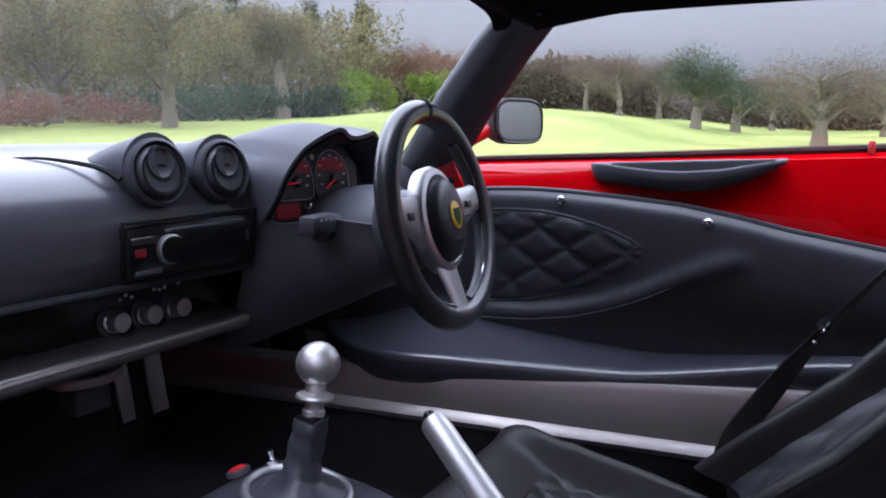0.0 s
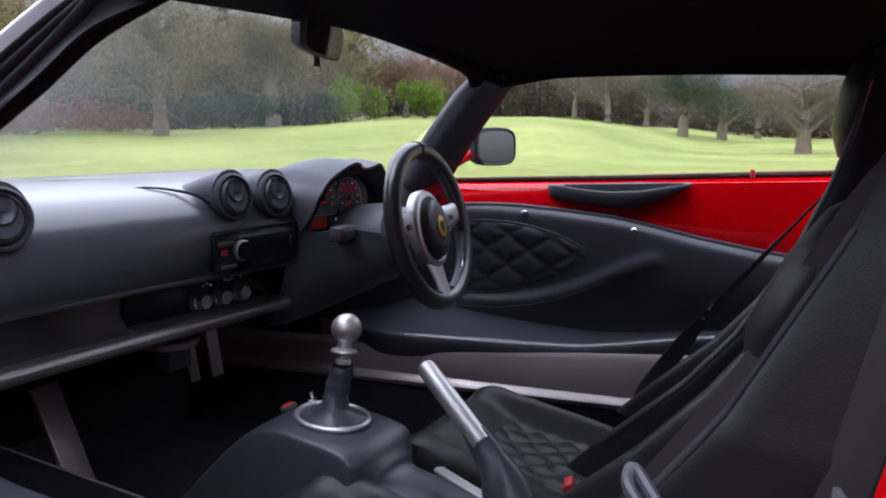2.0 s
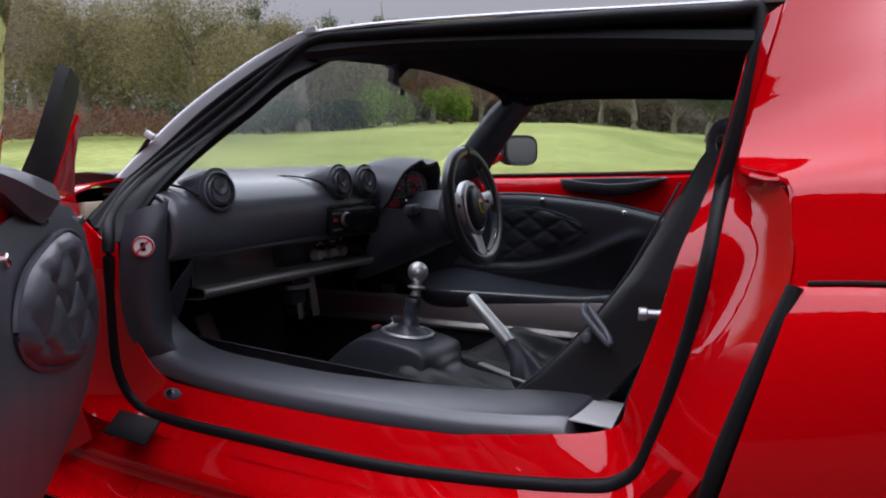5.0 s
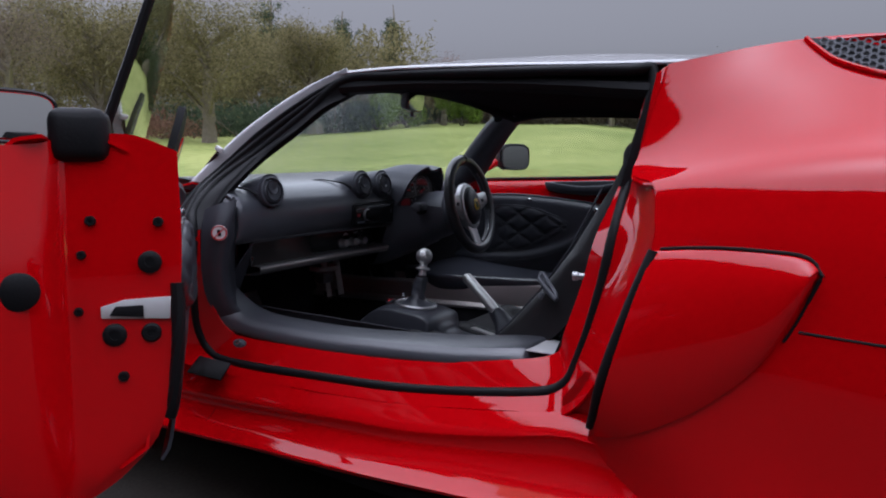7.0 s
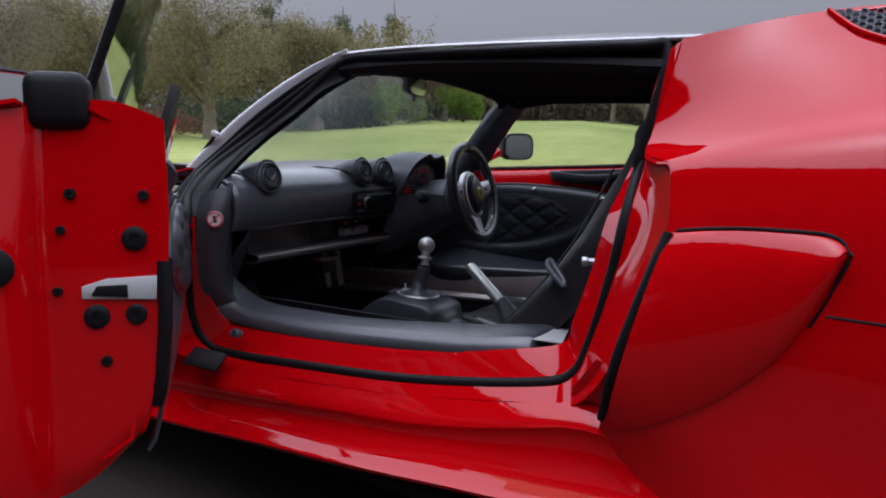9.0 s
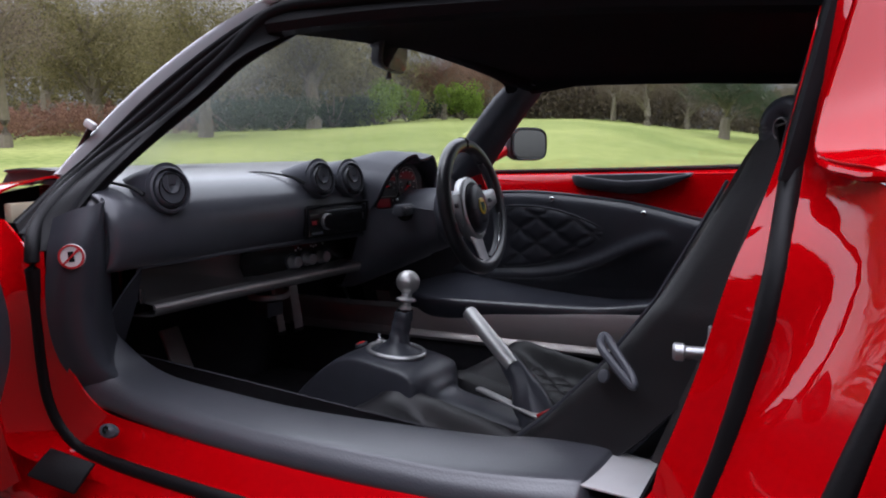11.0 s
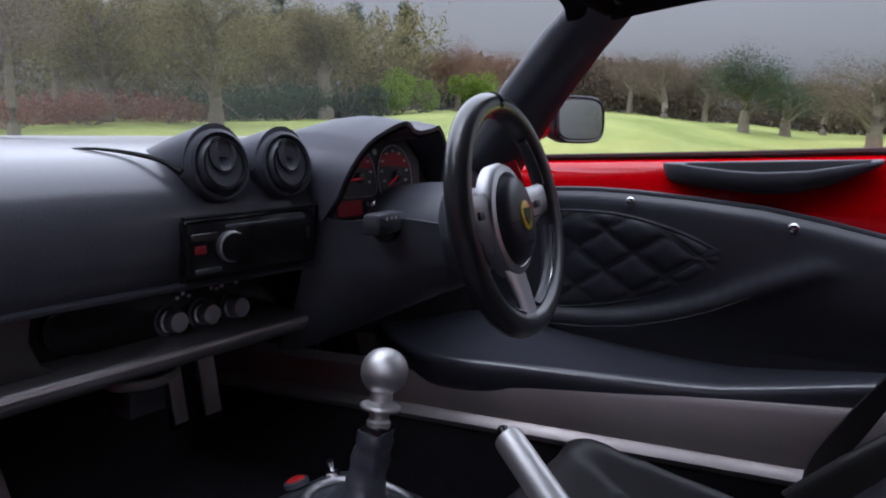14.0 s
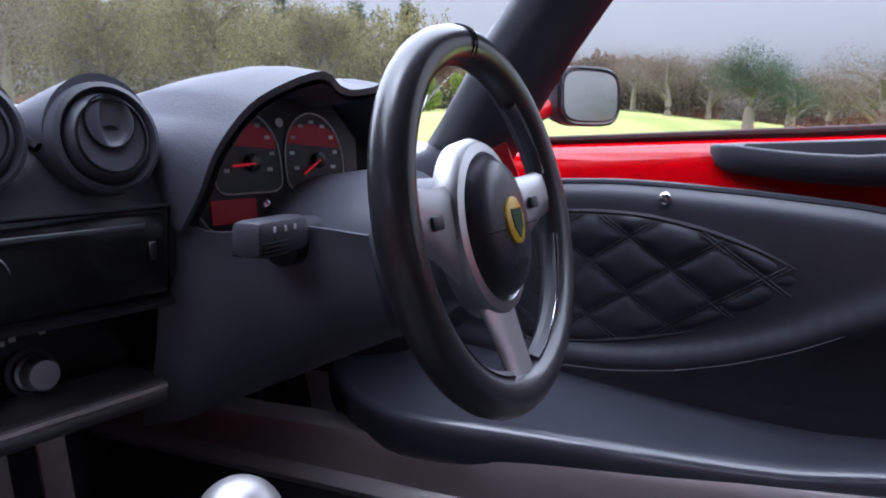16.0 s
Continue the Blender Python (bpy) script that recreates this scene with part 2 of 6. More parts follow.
def ribbon(pts, width, thick, n, side):
    """A flat strap along a smooth curve; side: the way of its width."""
    P = spline(pts, n)
    S = spline(side, n) if isinstance(side[0], (tuple, list, Vector)) else [Vector(side)] * n
    rows = []
    for i, p in enumerate(P):
        a, b = P[max(0, i - 1)], P[min(n - 1, i + 1)]
        t = (b - a).normalized()
        s = (S[i] - S[i].dot(t) * t).normalized()
        u = t.cross(s)
        rows.append([p + s * width / 2 * x + u * thick / 2 * y for x, y in ((-1, -0.6), (-0.94, 1), (0.94, 1), (1, 0.6), (0.94, -1), (-0.94, -1))])
    return loft(rows, True, True)


def lathe(profile, seg=32, m=None, bm=None):
    """Turns (radius, height) pairs round z, then moves it by m."""
    rows = [[Vector((r * math.cos(2 * math.pi * j / seg), r * math.sin(2 * math.pi * j / seg), h)) for j in range(seg)] for r, h in profile]
    m = m or Matrix.Identity(4)
    rows = [[m @ p for p in r] for r in rows]
    hollow = len(profile) == 4 and profile[0][0] == profile[1][0] and profile[2][0] == profile[3][0]
    return loft(rows, True, not hollow, bm, hollow)


def axis(at, way, up=(0, 0, 1)):
    """A pose whose z points the given way."""
    w = Vector(way).normalized()
    x = Vector(up).cross(w)
    if x.length < 1e-4:
        x = Vector((1, 0, 0))
    x.normalize()
    y = w.cross(x)
    m = Matrix((x, y, w)).transposed().to_4x4()
    m.translation = at
    return m


def rbox(size, r=0.004, seg=2, m=None, bm=None):
    """A box with rounded edges."""
    b2 = bmesh.new()
    bmesh.ops.create_cube(b2, size=1, matrix=Matrix.Diagonal((*size, 1)))
    bmesh.ops.bevel(b2, geom=b2.edges[:], offset=min(r, min(size) * 0.49), segments=seg, affect="EDGES", profile=0.5)
    b2.transform(m or Matrix.Identity(4))
    if bm is None:
        return b2
    me = bpy.data.meshes.new("tmp")
    b2.to_mesh(me)
    b2.free()
    bm.from_mesh(me)
    bpy.data.meshes.remove(me)
    return bm


def plate(outline, depth, m=None, bevel=0.0):
    """A flat plate: an outline in x, y, depth thick along z (from 0 down), moved by m."""
    bm = bmesh.new()
    f = bm.faces.new([bm.verts.new((x, y, 0)) for x, y in outline])
    f.normal_update()
    if f.normal.z < 0:
        f.normal_flip()
    r = bmesh.ops.extrude_face_region(bm, geom=[f])
    top = [v for v in r["geom"] if isinstance(v, bmesh.types.BMVert)]
    for v in top:
        v.co.z += depth
    bmesh.ops.recalc_face_normals(bm, faces=bm.faces[:])
    if bevel:
        bmesh.ops.bevel(bm, geom=[e for e in bm.edges if e.calc_face_angle(0) > 0.6], offset=bevel, segments=2, affect="EDGES", profile=0.5)
    if m:
        bm.transform(m)
    return bm


def ellipse(a, b, n=40, cx=0, cy=0):
    return [(cx + a * math.cos(2 * math.pi * i / n), cy + b * math.sin(2 * math.pi * i / n)) for i in range(n)]


def lerp(a, b, f):
    return a + (b - a) * f


# ---- ground and distance ----
def rise(x, y):
    """Height of the park's ground: level by the car, then climbing gently ahead and towards the nose."""
    r = math.hypot(x, y)
    az = math.degrees(math.atan2(-x, y))
    s = np.interp(az, [-180, -60, -10, 4, 8, 11, 14, 18, 20, 24, 33, 37.5, 43, 48.5, 53, 58.6, 62, 80, 180], [0.0, 0.004, 0.014, 0.013, 0.018, 0.026, 0.028, 0.036, 0.045, 0.045, 0.046, 0.044, 0.037, 0.036, 0.033, 0.036, 0.03, 0.01, 0.0])
    near, run = np.interp(az, [9, 20], [40, 14]), np.interp(az, [9, 20], [70, 40])
    f = min(1.0, max(0.0, (r - near) / run))
    far = min(r, 160)
    return float(s * far * f * f * (3 - 2 * f)) + 0.05 * f * math.sin(x * 0.11) * math.cos(y * 0.09)


def ground():
    rings = [0.01, 3, 6, 9, 12, 16, 20, 25, 31, 38, 46, 55, 66, 80, 100, 130, 180, 300, 700, 2500]
    rows = []
    for r in rings:
        rows.append([Vector((r * math.sin(a), r * math.cos(a), rise(r * math.sin(a), r * math.cos(a)))) for a in [2 * math.pi * k / 96 for k in range(96)]])
    return loft(rows, True)


tagged(part("ground", ground(), LAWN), "wide mown lawn of a park, yellow-green", "lawn", kind="structure")


def drive():
    rows = []
    for i in range(41):
        x = -30 + 60 * i / 40
        rows.append([Vector((x, y + 0.6 * math.sin(x * 0.13), 0.012 + max(0, rise(x, y)))) for y in (-27, -18, -9, -3, 0, 5.2)])
    return skin(rows, 0.02, (0, 0, 1))


tagged(part("road", drive(), TARMAC), "worn grey tarmac drive under the car", "drive", kind="structure")


def tree(name, label, x, y, height, spread, leaf, trunk, dense, seed, category="tree", base=0.28, cone=False, drop=0.0):
    rng = random.Random(seed)
    height *= .68
    spread *= .8
    z0 = rise(x, y)
    t = thing(name, label, category, (x, y, z0), group="park trees")
    bm = bmesh.new()
    top = height * (0.95 if cone else 0.7)
    pts = [(x + rng.uniform(-.1, .1) * i, y + rng.uniform(-.1, .1) * i, z0 - 0.2 + top * i / 4) for i in range(5)]
    tube(pts, [trunk * 1.25, trunk, trunk * .8, trunk * .5, trunk * .1], 7, 9, bm=bm)
    tips = []
    for k in range(13 if not cone else 34):
        f = rng.uniform(base, 0.95)
        a = rng.uniform(0, 2 * math.pi)
        reach = spread * (1.05 - 0.75 * abs(f - 0.5)) * rng.uniform(.6, 1) if not cone else spread * (1.08 - f) * rng.uniform(1.0, 2.0)
        p0 = Vector((x, y, z0 + top * f * .9))
        p2 = p0 + Vector((math.cos(a) * reach, math.sin(a) * reach, (0.28 if not cone else -0.05) * height * (1 - f * .5)))
        p1 = p0.lerp(p2, .5) + Vector((0, 0, reach * .12))
        tube([p0, p1, p2], [trunk * .38, trunk * .22, trunk * .05], 5, 5, bm=bm)
        tips += [p1, p2, p1.lerp(p2, .5)]
        for q in range(3):
            e = p1.lerp(p2, rng.random()) + Vector((rng.uniform(-1, 1), rng.uniform(-1, 1), rng.uniform(0, 1.1))) * spread * .35
            tube([p1.lerp(p2, .4), e], [trunk * .12, trunk * .03], 4, bm=bm)
            tips.append(e)
    part("trunk", bm, BARK, t)
    verts, faces = [], []
    for k in range(dense * 5):
        c = rng.choice(tips)
        g = rng.gauss
        w = spread * (.2 if not cone else .11)
        c = c + Vector((g(0, w), g(0, w), g(0, w * .8)))
        if c.z < z0 + height * base * .5 - drop * height:
            continue
        s = rng.uniform(.5, 1.4) * height * .0095
        d1 = Vector((g(0, 1), g(0, 1), g(0, 1))).normalized()
        d2 = d1.cross(Vector((g(0, 1), g(0, 1), g(0, 1)))).normalized()
        i = len(verts)
        verts += [c - d1 * s, c + d2 * s * .3, c + d1 * s, c - d2 * s * .3]
        faces.append((i, i + 1, i + 2, i + 3))
    me = bpy.data.meshes.new("crown")
    me.from_pydata([tuple(v) for v in verts], [], faces)
    me.materials.append(leaf)
    ob = new("crown", me)
    ob.parent = t
    ob.matrix_parent_inverse = Matrix.Translation(-t.location)
    return t


def bush(label, x, y, w, h, leaf, dense, seed, name="bush"):
    rng = random.Random(seed)
    z0 = rise(x, y)
    t = thing(name, label, "bush", (x, y, z0), group="park shrubs")
    bm = bmesh.new()
    for k in range(6):
        a = rng.uniform(0, 6.28)
        tube([(x, y, z0 - .1), (x + math.cos(a) * w * .25, y + math.sin(a) * w * .25, z0 + h * .4), (x + math.cos(a) * w * .4, y + math.sin(a) * w * .4, z0 + h * .8)], [h * .02, h * .015, h * .005], 5, 6, bm=bm)
    part("stems", bm, BARK, t)
    verts, faces = [], []
    lumps = [(rng.uniform(-.4, .4) * w, rng.uniform(-.25, .25) * w, rng.uniform(.15, .7) * h, rng.uniform(.14, .28) * w) for _ in range(9)]
    for k in range(dense * 2):
        lx, ly, lz, lr = rng.choice(lumps)
        d = Vector((rng.gauss(0, 1), rng.gauss(0, 1), rng.gauss(0, 1))).normalized() * lr * rng.uniform(.65, 1.05)
        c = Vector((x + lx, y + ly, z0 + lz)) + Vector((d.x, d.y, d.z * h / w * 1.4))
        if c.z < z0:
            continue
        s = rng.uniform(.6, 1.3) * h * .028
        d1 = Vector((rng.gauss(0, 1), rng.gauss(0, 1), rng.gauss(0, 1))).normalized()
        d2 = d1.cross(Vector((rng.gauss(0, 1), rng.gauss(0, 1), rng.gauss(0, 1)))).normalized()
        i = len(verts)
        verts += [c - d1 * s, c + d2 * s * .6, c + d1 * s, c - d2 * s * .6]
        faces.append((i, i + 1, i + 2, i + 3))
    me = bpy.data.meshes.new("foliage")
    me.from_pydata([tuple(v) for v in verts], [], faces)
    me.materials.append(leaf)
    ob = new("foliage", me)
    ob.parent = t
    ob.matrix_parent_inverse = Matrix.Translation(-t.location)
    return t


def woodland(label, az0, az1, r0, r1, hmin, hmax, count, leaf, seed, size=.22, fill=.75):
    """A far wood as one mass of small leafy sprays, with an uneven top."""
    rng = random.Random(seed)
    verts, faces = [], []
    for k in range(count):
        az, r = rng.uniform(az0, az1), rng.uniform(r0, r1)
        x, y = polar(az, r)
        if rng.random() > min(az - az0, az1 - az) / 6 + .03:
            continue
        top = hmin + (hmax - hmin) * (.5 + .5 * noise.noise(Vector((az * .55, seed, 0)))) + 1.2 * noise.noise(Vector((az * 2.6, seed, 3)))
        z = rise(x, y) + top * rng.random() ** fill
        s = size * rng.uniform(.5, 1.4) * r / 60
        c = Vector((x, y, z))
        d1 = Vector((rng.gauss(0, 1), rng.gauss(0, 1), rng.gauss(0, 1))).normalized()
        d2 = d1.cross(Vector((rng.gauss(0, 1), rng.gauss(0, 1), rng.gauss(0, 1)))).normalized()
        i = len(verts)
        verts += [tuple(c - d1 * s * 1.3), tuple(c + d2 * s * .4), tuple(c + d1 * s * 1.3), tuple(c - d2 * s * .4)]
        faces.append((i, i + 1, i + 2, i + 3))
    me = bpy.data.meshes.new("woodland")
    me.from_pydata(verts, [], faces)
    me.materials.append(leaf)
    return tagged(new("woodland", me), label, "wood", kind="stuff")


def polar(az, r):
    return -r * math.sin(radians(az)), r * math.cos(radians(az))


# ---- the car's shell ----
car = thing("sports_car", "red two-seat sports car parked on a drive, passenger door open", "car", (0.2, 0.03, 0.0))

SEAL = [(-.40, -.37, 1.062), (-.50, -.397, .988), (-.625, -.44, .892), (-.715, -.505, .812), (-.715, -.58, .748), (-.672, -.622, .70), (-.682, -.615, .60), (-.70, -.60, .46), (-.672, -.582, .386), (-.58, -.577, .371),
        (-.29, -.575, .386), (-.05, -.572, .405), (.19, -.56, .44), (.27, -.548, .466), (.30, -.538, .53), (.328, -.528, .64), (.345, -.51, .75), (.345, -.43, .86), (.362, -.375, 1.03)]
ROOF_EDGE = [(.30, -.382, 1.045), (0, -.375, 1.058), (-.25, -.37, 1.066)]
INNER = [(-.664, -.608, .70), (-.658, -.61, .60), (-.65, -.585, .505), (-.625, -.56, .445), (-.56, -.547, .43), (-.29, -.545, .438), (-.05, -.543, .456), (.13, -.53, .485), (.235, -.505, .508),
         (.257, -.505, .56), (.284, -.495, .65), (.305, -.487, .74), (.328, -.44, .83), (.357, -.372, 1.02)]
OUTER = [(-.79, -.60, .74), (-.78, -.64, .62), (-.775, -.65, .50), (-.75, -.645, .38), (-.60, -.60, .345), (-.29, -.598, .358), (-.05, -.596, .378), (.19, -.59, .412), (.30, -.60, .432),
         (.385, -.634, .545), (.441, -.60, .73), (.427, -.552, .826), (.366, -.458, .862), (.39, -.385, 1.045)]


def between(a, b, n=60, dish=0.0):
    """A skin between two curves, dished inwards under the quarter panel's lip."""
    A, B = spline(a, n), spline(b, n)
    rows = []
    for i, (p, q) in enumerate(zip(A, B)):
        d = dish * float(np.interp(i / n, [0, .7, .8, .88, .95], [0, 0, 1, 1, 0]))
        rows.append([p.lerp(q, f) + Vector((.3 * d, d, -.3 * d)) * math.sin(math.pi * f) for f in (0, .2, .4, .6, .8, 1)])
    return skin(rows, -.004)


part("door_jamb", between(INNER, SEAL[5:]), RED, car, "glossy red door jamb")
part("jamb_return", skin([[p, (p[0] + .035, p[1] + .09, p[2])] for p in INNER[8:]], .003), HEADLINING, car, "black lining behind the door jamb")
part("door_surround", between(SEAL[5:], OUTER, 90, .012), RED, car, "glossy red door surround")
PILLAR_IN = [(-.375, -.345, 1.035), (-.44, -.395, .996), (-.50, -.418, .95), (-.585, -.45, .885), (-.65, -.525, .79), (-.664, -.60, .70)]
PILLAR_OUT = [(-.385, -.364, 1.076), (-.50, -.388, 1.028), (-.63, -.42, .953), (-.75, -.458, .855), (-.80, -.50, .80), (-.785, -.59, .735)]
part("pillar_cover", between(SEAL[:6], PILLAR_IN, 40), RUBBER, car, "black pillar trim")
part("pillar_gutter", between(SEAL[:6], PILLAR_OUT, 40), RUBBER, car, "black rubber pillar gutter")
WING_EDGE = [(-.87, -.63, .752), (-.87, -.69, .63), (-.87, -.70, .50), (-.87, -.69, .36), (-.84, -.66, .26)]
part("hinge_post", between(OUTER[:4] + [(-.74, -.635, .32)], WING_EDGE, 24), RED, car, "glossy red panel behind the door hinge")
part("wing_corner", grid_skin([[(-.80, -.602, .772), (-.80, -.60, .784), (-.802, -.56, .797), (-.806, -.515, .805), (-.815, -.49, .80)], [(-.90, -.615, .768), (-.90, -.61, .779), (-.90, -.56, .79), (-.90, -.50, .796), (-.90, -.47, .795)], [(-1.02, -.64, .76), (-1.02, -.63, .768), (-1.02, -.56, .776), (-1.02, -.49, .782), (-1.02, -.44, .782)]], 14, 14, -.004, (0, 0, 1)), RED, car, "glossy red wing corner at the windscreen's foot")
# black sheet stands in for the shade inside the hinge opening
part("hinge_shade", skin([[(-.875, -.62, .77), (-.875, -.62, .70)], [(-.875, -.50, .79), (-.875, -.50, .70)]], .004), RUBBER, car, "black sheet for the shade in the hinge opening")
part("hinge_block", rbox((.02, .052, .032), .003, 2, pose(-.806, -.565, .750, 0, 0, 6)), CREAM, car, "bare cream moulding in the hinge opening")
part("surround_foot", skin([[(.285, -.585, .425), (.29, -.59, .46), (.335, -.605, .52)], [(.34, -.590, .422), (.345, -.602, .46), (.38, -.620, .52)], [(.40, -.585, .415), (.41, -.60, .46), (.43, -.625, .52)]], .003), RED, car)
part("pillar_lining", skin([[(.338, -.47, .83), (.385, -.40, .82)], [(.352, -.44, .92), (.40, -.37, .91)], [(.362, -.40, 1.0), (.405, -.33, 1.0)], [(.37, -.37, 1.035), (.405, -.30, 1.03)]], .004), HEADLINING, car, "black quarter pillar lining")
part("door_seal", tube(SEAL + ROOF_EDGE, .0112, 10, 170, closed=True), RUBBER, car, "black rubber door seal")


def sill_rows():
    rows = []
    for x, z1, zc, zb in ((-1.0, .40, .30, .20), (-.80, .36, .285, .205), (-.595, .345, .295, .215), (-.386, .352, .31, .23), (-.21, .364, .327, .24), (-.05, .378, .338, .252), (.096, .397, .36, .265), (.222, .418, .387, .275), (.331, .436, .408, .285), (.5, .43, .40, .29), (.7, .43, .40, .295), (.95, .43, .40, .30)):
        rows.append([(x, y - float(np.interp(x, [.33, .5, .7, .95], [0, .02, .045, .08])), z) for y, z in ((-.595, z1), (-.609, (z1 + zc) / 2 + .004), (-.627, zc + .002), (-.624, zc - .012), (-.628, lerp(zc, zb, .38)), (-.65, lerp(zc, zb, .7)), (-.678, zb + .008), (-.68, zb), (-.60, zb - .02), (-.45, zb - .04))])
    return rows


part("sill", grid_skin(sill_rows(), 30, 26, -.004), RED, car, "glossy red outer sill")

HAUNCH = {.43: [(-.388, 1.048), (-.42, .965), (-.452, .885), (-.497, .848), (-.554, .834), (-.578, .79), (-.602, .735), (-.63, .60), (-.645, .47), (-.615, .38), (-.60, .27)],
          .60: [(-.36, 1.075), (-.415, 1.02), (-.468, .962), (-.53, .90), (-.588, .858), (-.618, .80), (-.638, .74), (-.665, .60), (-.68, .47), (-.695, .37), (-.70, .25)],
          .80: [(-.33, 1.072), (-.40, 1.02), (-.465, .968), (-.545, .915), (-.612, .878), (-.655, .79), (-.675, .72), (-.70, .60), (-.715, .46), (-.73, .33), (-.725, .22)],
          1.10: [(-.30, 1.02), (-.39, .98), (-.47, .945), (-.57, .91), (-.65, .875), (-.695, .79), (-.72, .70), (-.745, .58), (-.755, .45), (-.75, .30), (-.72, .20)],
          1.60: [(-.28, .93), (-.38, .91), (-.47, .885), (-.59, .855), (-.68, .81), (-.735, .74), (-.765, .65), (-.78, .54), (-.77, .42), (-.74, .30), (-.70, .20)]}


def haunch(sgn):
    front = (.395, .381, .368, .372, .429, .438, .443, .405, .37, .35, .34)
    ctrl = [[(front[j] if x == .43 else x, (y if sgn < 0 else .06 - y), z) for j, (y, z) in enumerate(row)] for x, row in HAUNCH.items()]
    return grid_skin(ctrl, 34, 34, -.006)


QUARTER = BVHTree.FromBMesh(haunch(-1))
part("rear_quarter", haunch(-1), RED, car, "glossy red rear quarter panel")
part("rear_quarter", haunch(1), RED, car, "glossy red rear quarter panel")
part("quarter_lip", tube([(.395, -.388, 1.048), (.381, -.42, .965), (.368, -.452, .885), (.372, -.497, .848), (.402, -.533, .838), (.429, -.554, .834), (.438, -.576, .79), (.443, -.593, .735)], .0045, 8, 48), RED, car)


part("sill_joint", tube([(-.60, -.596, .347), (-.60, -.611, .325), (-.60, -.628, .297), (-.60, -.625, .283), (-.605, -.63, .266), (-.612, -.652, .24), (-.62, -.679, .223)], .0016, 6, 24), RUBBER, car)
# engine cover with its louvre
DECK = [[(x, y, lerp(z, low, (1 - ((y - .03) / .39) ** 4))) for y in (-.36 + .04 * (x > .9), -.31, -.2, .03, .26, .37, .42 - .04 * (x > .9))] for x, z, low in ((.47, 1.06, .83), (.60, 1.075, .85), (.80, 1.07, .88), (1.10, 1.02, .90), (1.60, .92, .90))]
part("engine_cover", grid_skin(DECK, 20, 20, -.006), RED, car, "glossy red engine cover")


def flank(x, z, off=0.0):
    """A point of the quarter panel's side at x, z, lifted off it by some metres."""
    for step in range(30):
        hit, nor, i, d = QUARTER.ray_cast(Vector((x + .004 * step, -2, z)), Vector((0, 1, 0)))
        if hit:
            return Vector((x, hit.y - off, z))
    return Vector((x, -.7, z))


def shoulder(x, y, off=0.0):
    hit, nor, i, d = QUARTER.ray_cast(Vector((x, y, 2)), Vector((0, 0, -1)))
    return Vector((x, y, (hit.z if hit else 1.03) + off))


LOW = spline([(.612, -.366, 0), (.632, -.386, 0), (.663, -.412, 0), (.707, -.43, 0), (.748, -.438, 0), (.80, -.443, 0), (.90, -.44, 0), (1.0, -.43, 0)], 40)
HIGH = spline([(.618, -.364, 0), (.64, -.366, 0), (.673, -.369, 0), (.717, -.376, 0), (.771, -.384, 0), (.80, -.386, 0), (.90, -.388, 0), (1.0, -.385, 0)], 40)
part("louvre_recess", skin([[shoulder(*p.lerp(q, f).xy, .0025) for f in (0, .33, .66, 1)] for p, q in zip(LOW, HIGH)], .002), RUBBER, car, "black louvre recess")
bm = bmesh.new()
for k in range(34):
    for j in range(5):
        cx, cy = .64 + k * .0105, -.374 - j * .0135 - .00675 * (k % 2)
        if any(p.x > cx and p.y > cy - .004 for p in LOW[:24]) and cx < .77 and cy < np.interp(cx, [p.x for p in LOW], [p.y for p in LOW]) + .006:
            continue
        if cy < -.436:
            continue
        tube([shoulder(cx + .0062 * math.cos(a), cy + .0062 * math.sin(a), .006) for a in [math.pi / 3 * q for q in range(6)]], .0014, 4, None, closed=True, bm=bm)
part("louvre_mesh", bm, SATIN, car, "dark hexagonal mesh louvre")
part("louvre_frame", tube([shoulder(p.x, p.y, .004) for p in LOW], .0045, 8), RED, car)

# roof, headlining, windscreen frame
def roof_ctrl(drop, inset):
    rows = []
    for x, ze, zc, zd in ((-.435, 1.075, 1.095, 1.035), (-.25, 1.078, 1.118, 1.045), (0, 1.07, 1.118, 1.04), (.2, 1.06, 1.11, 1.03), (.42, 1.05, 1.09, 1.02)):
        e = -.375 + inset
        rows.append([(x, e, ze - drop), (x, e + .04, ze + .010 - drop), (x, -.1, zc - drop), (x, .1, zc - drop), (x, .40 - inset, zd + .03 - drop), (x, .455 - inset, zd - drop)])
    return rows


# roof coloured as the sky it reflects
part("roof", grid_skin(roof_ctrl(0, 0), 24, 30, -.004, (0, 0, 1)), PILLAR, car, "hard top with the sky's pale grey reflection in its colour")
part("headlining", grid_skin(roof_ctrl(.045, .005), 24, 30, -.01, (0, 0, 1)), HEADLINING, car, "black cloth headlining")
part("roof_rail_trim", tube([(-.41, -.362, 1.045), (-.2, -.36, 1.045), (.1, -.362, 1.03), (.36, -.375, 1.005)], .018, 8, 30), RUBBER, car)
part("header_rail", tube([(-.385, -.352, 1.052), (-.405, -.29, 1.062), (-.42, -.1, 1.08), (-.415, .15, 1.068), (-.395, .36, 1.03), (-.37, .45, 1.01)], [.02, .019, .02, .02, .019, .018], 10, 34), HEADLINING, car, "black windscreen header")
part("roof_rail_trim", tube([(-.37, .455, 1.005), (-.2, .462, 1.022), (.05, .462, 1.018), (.25, .462, 1.0), (.40, .46, .97)], .018, 8, 30), HEADLINING, car)

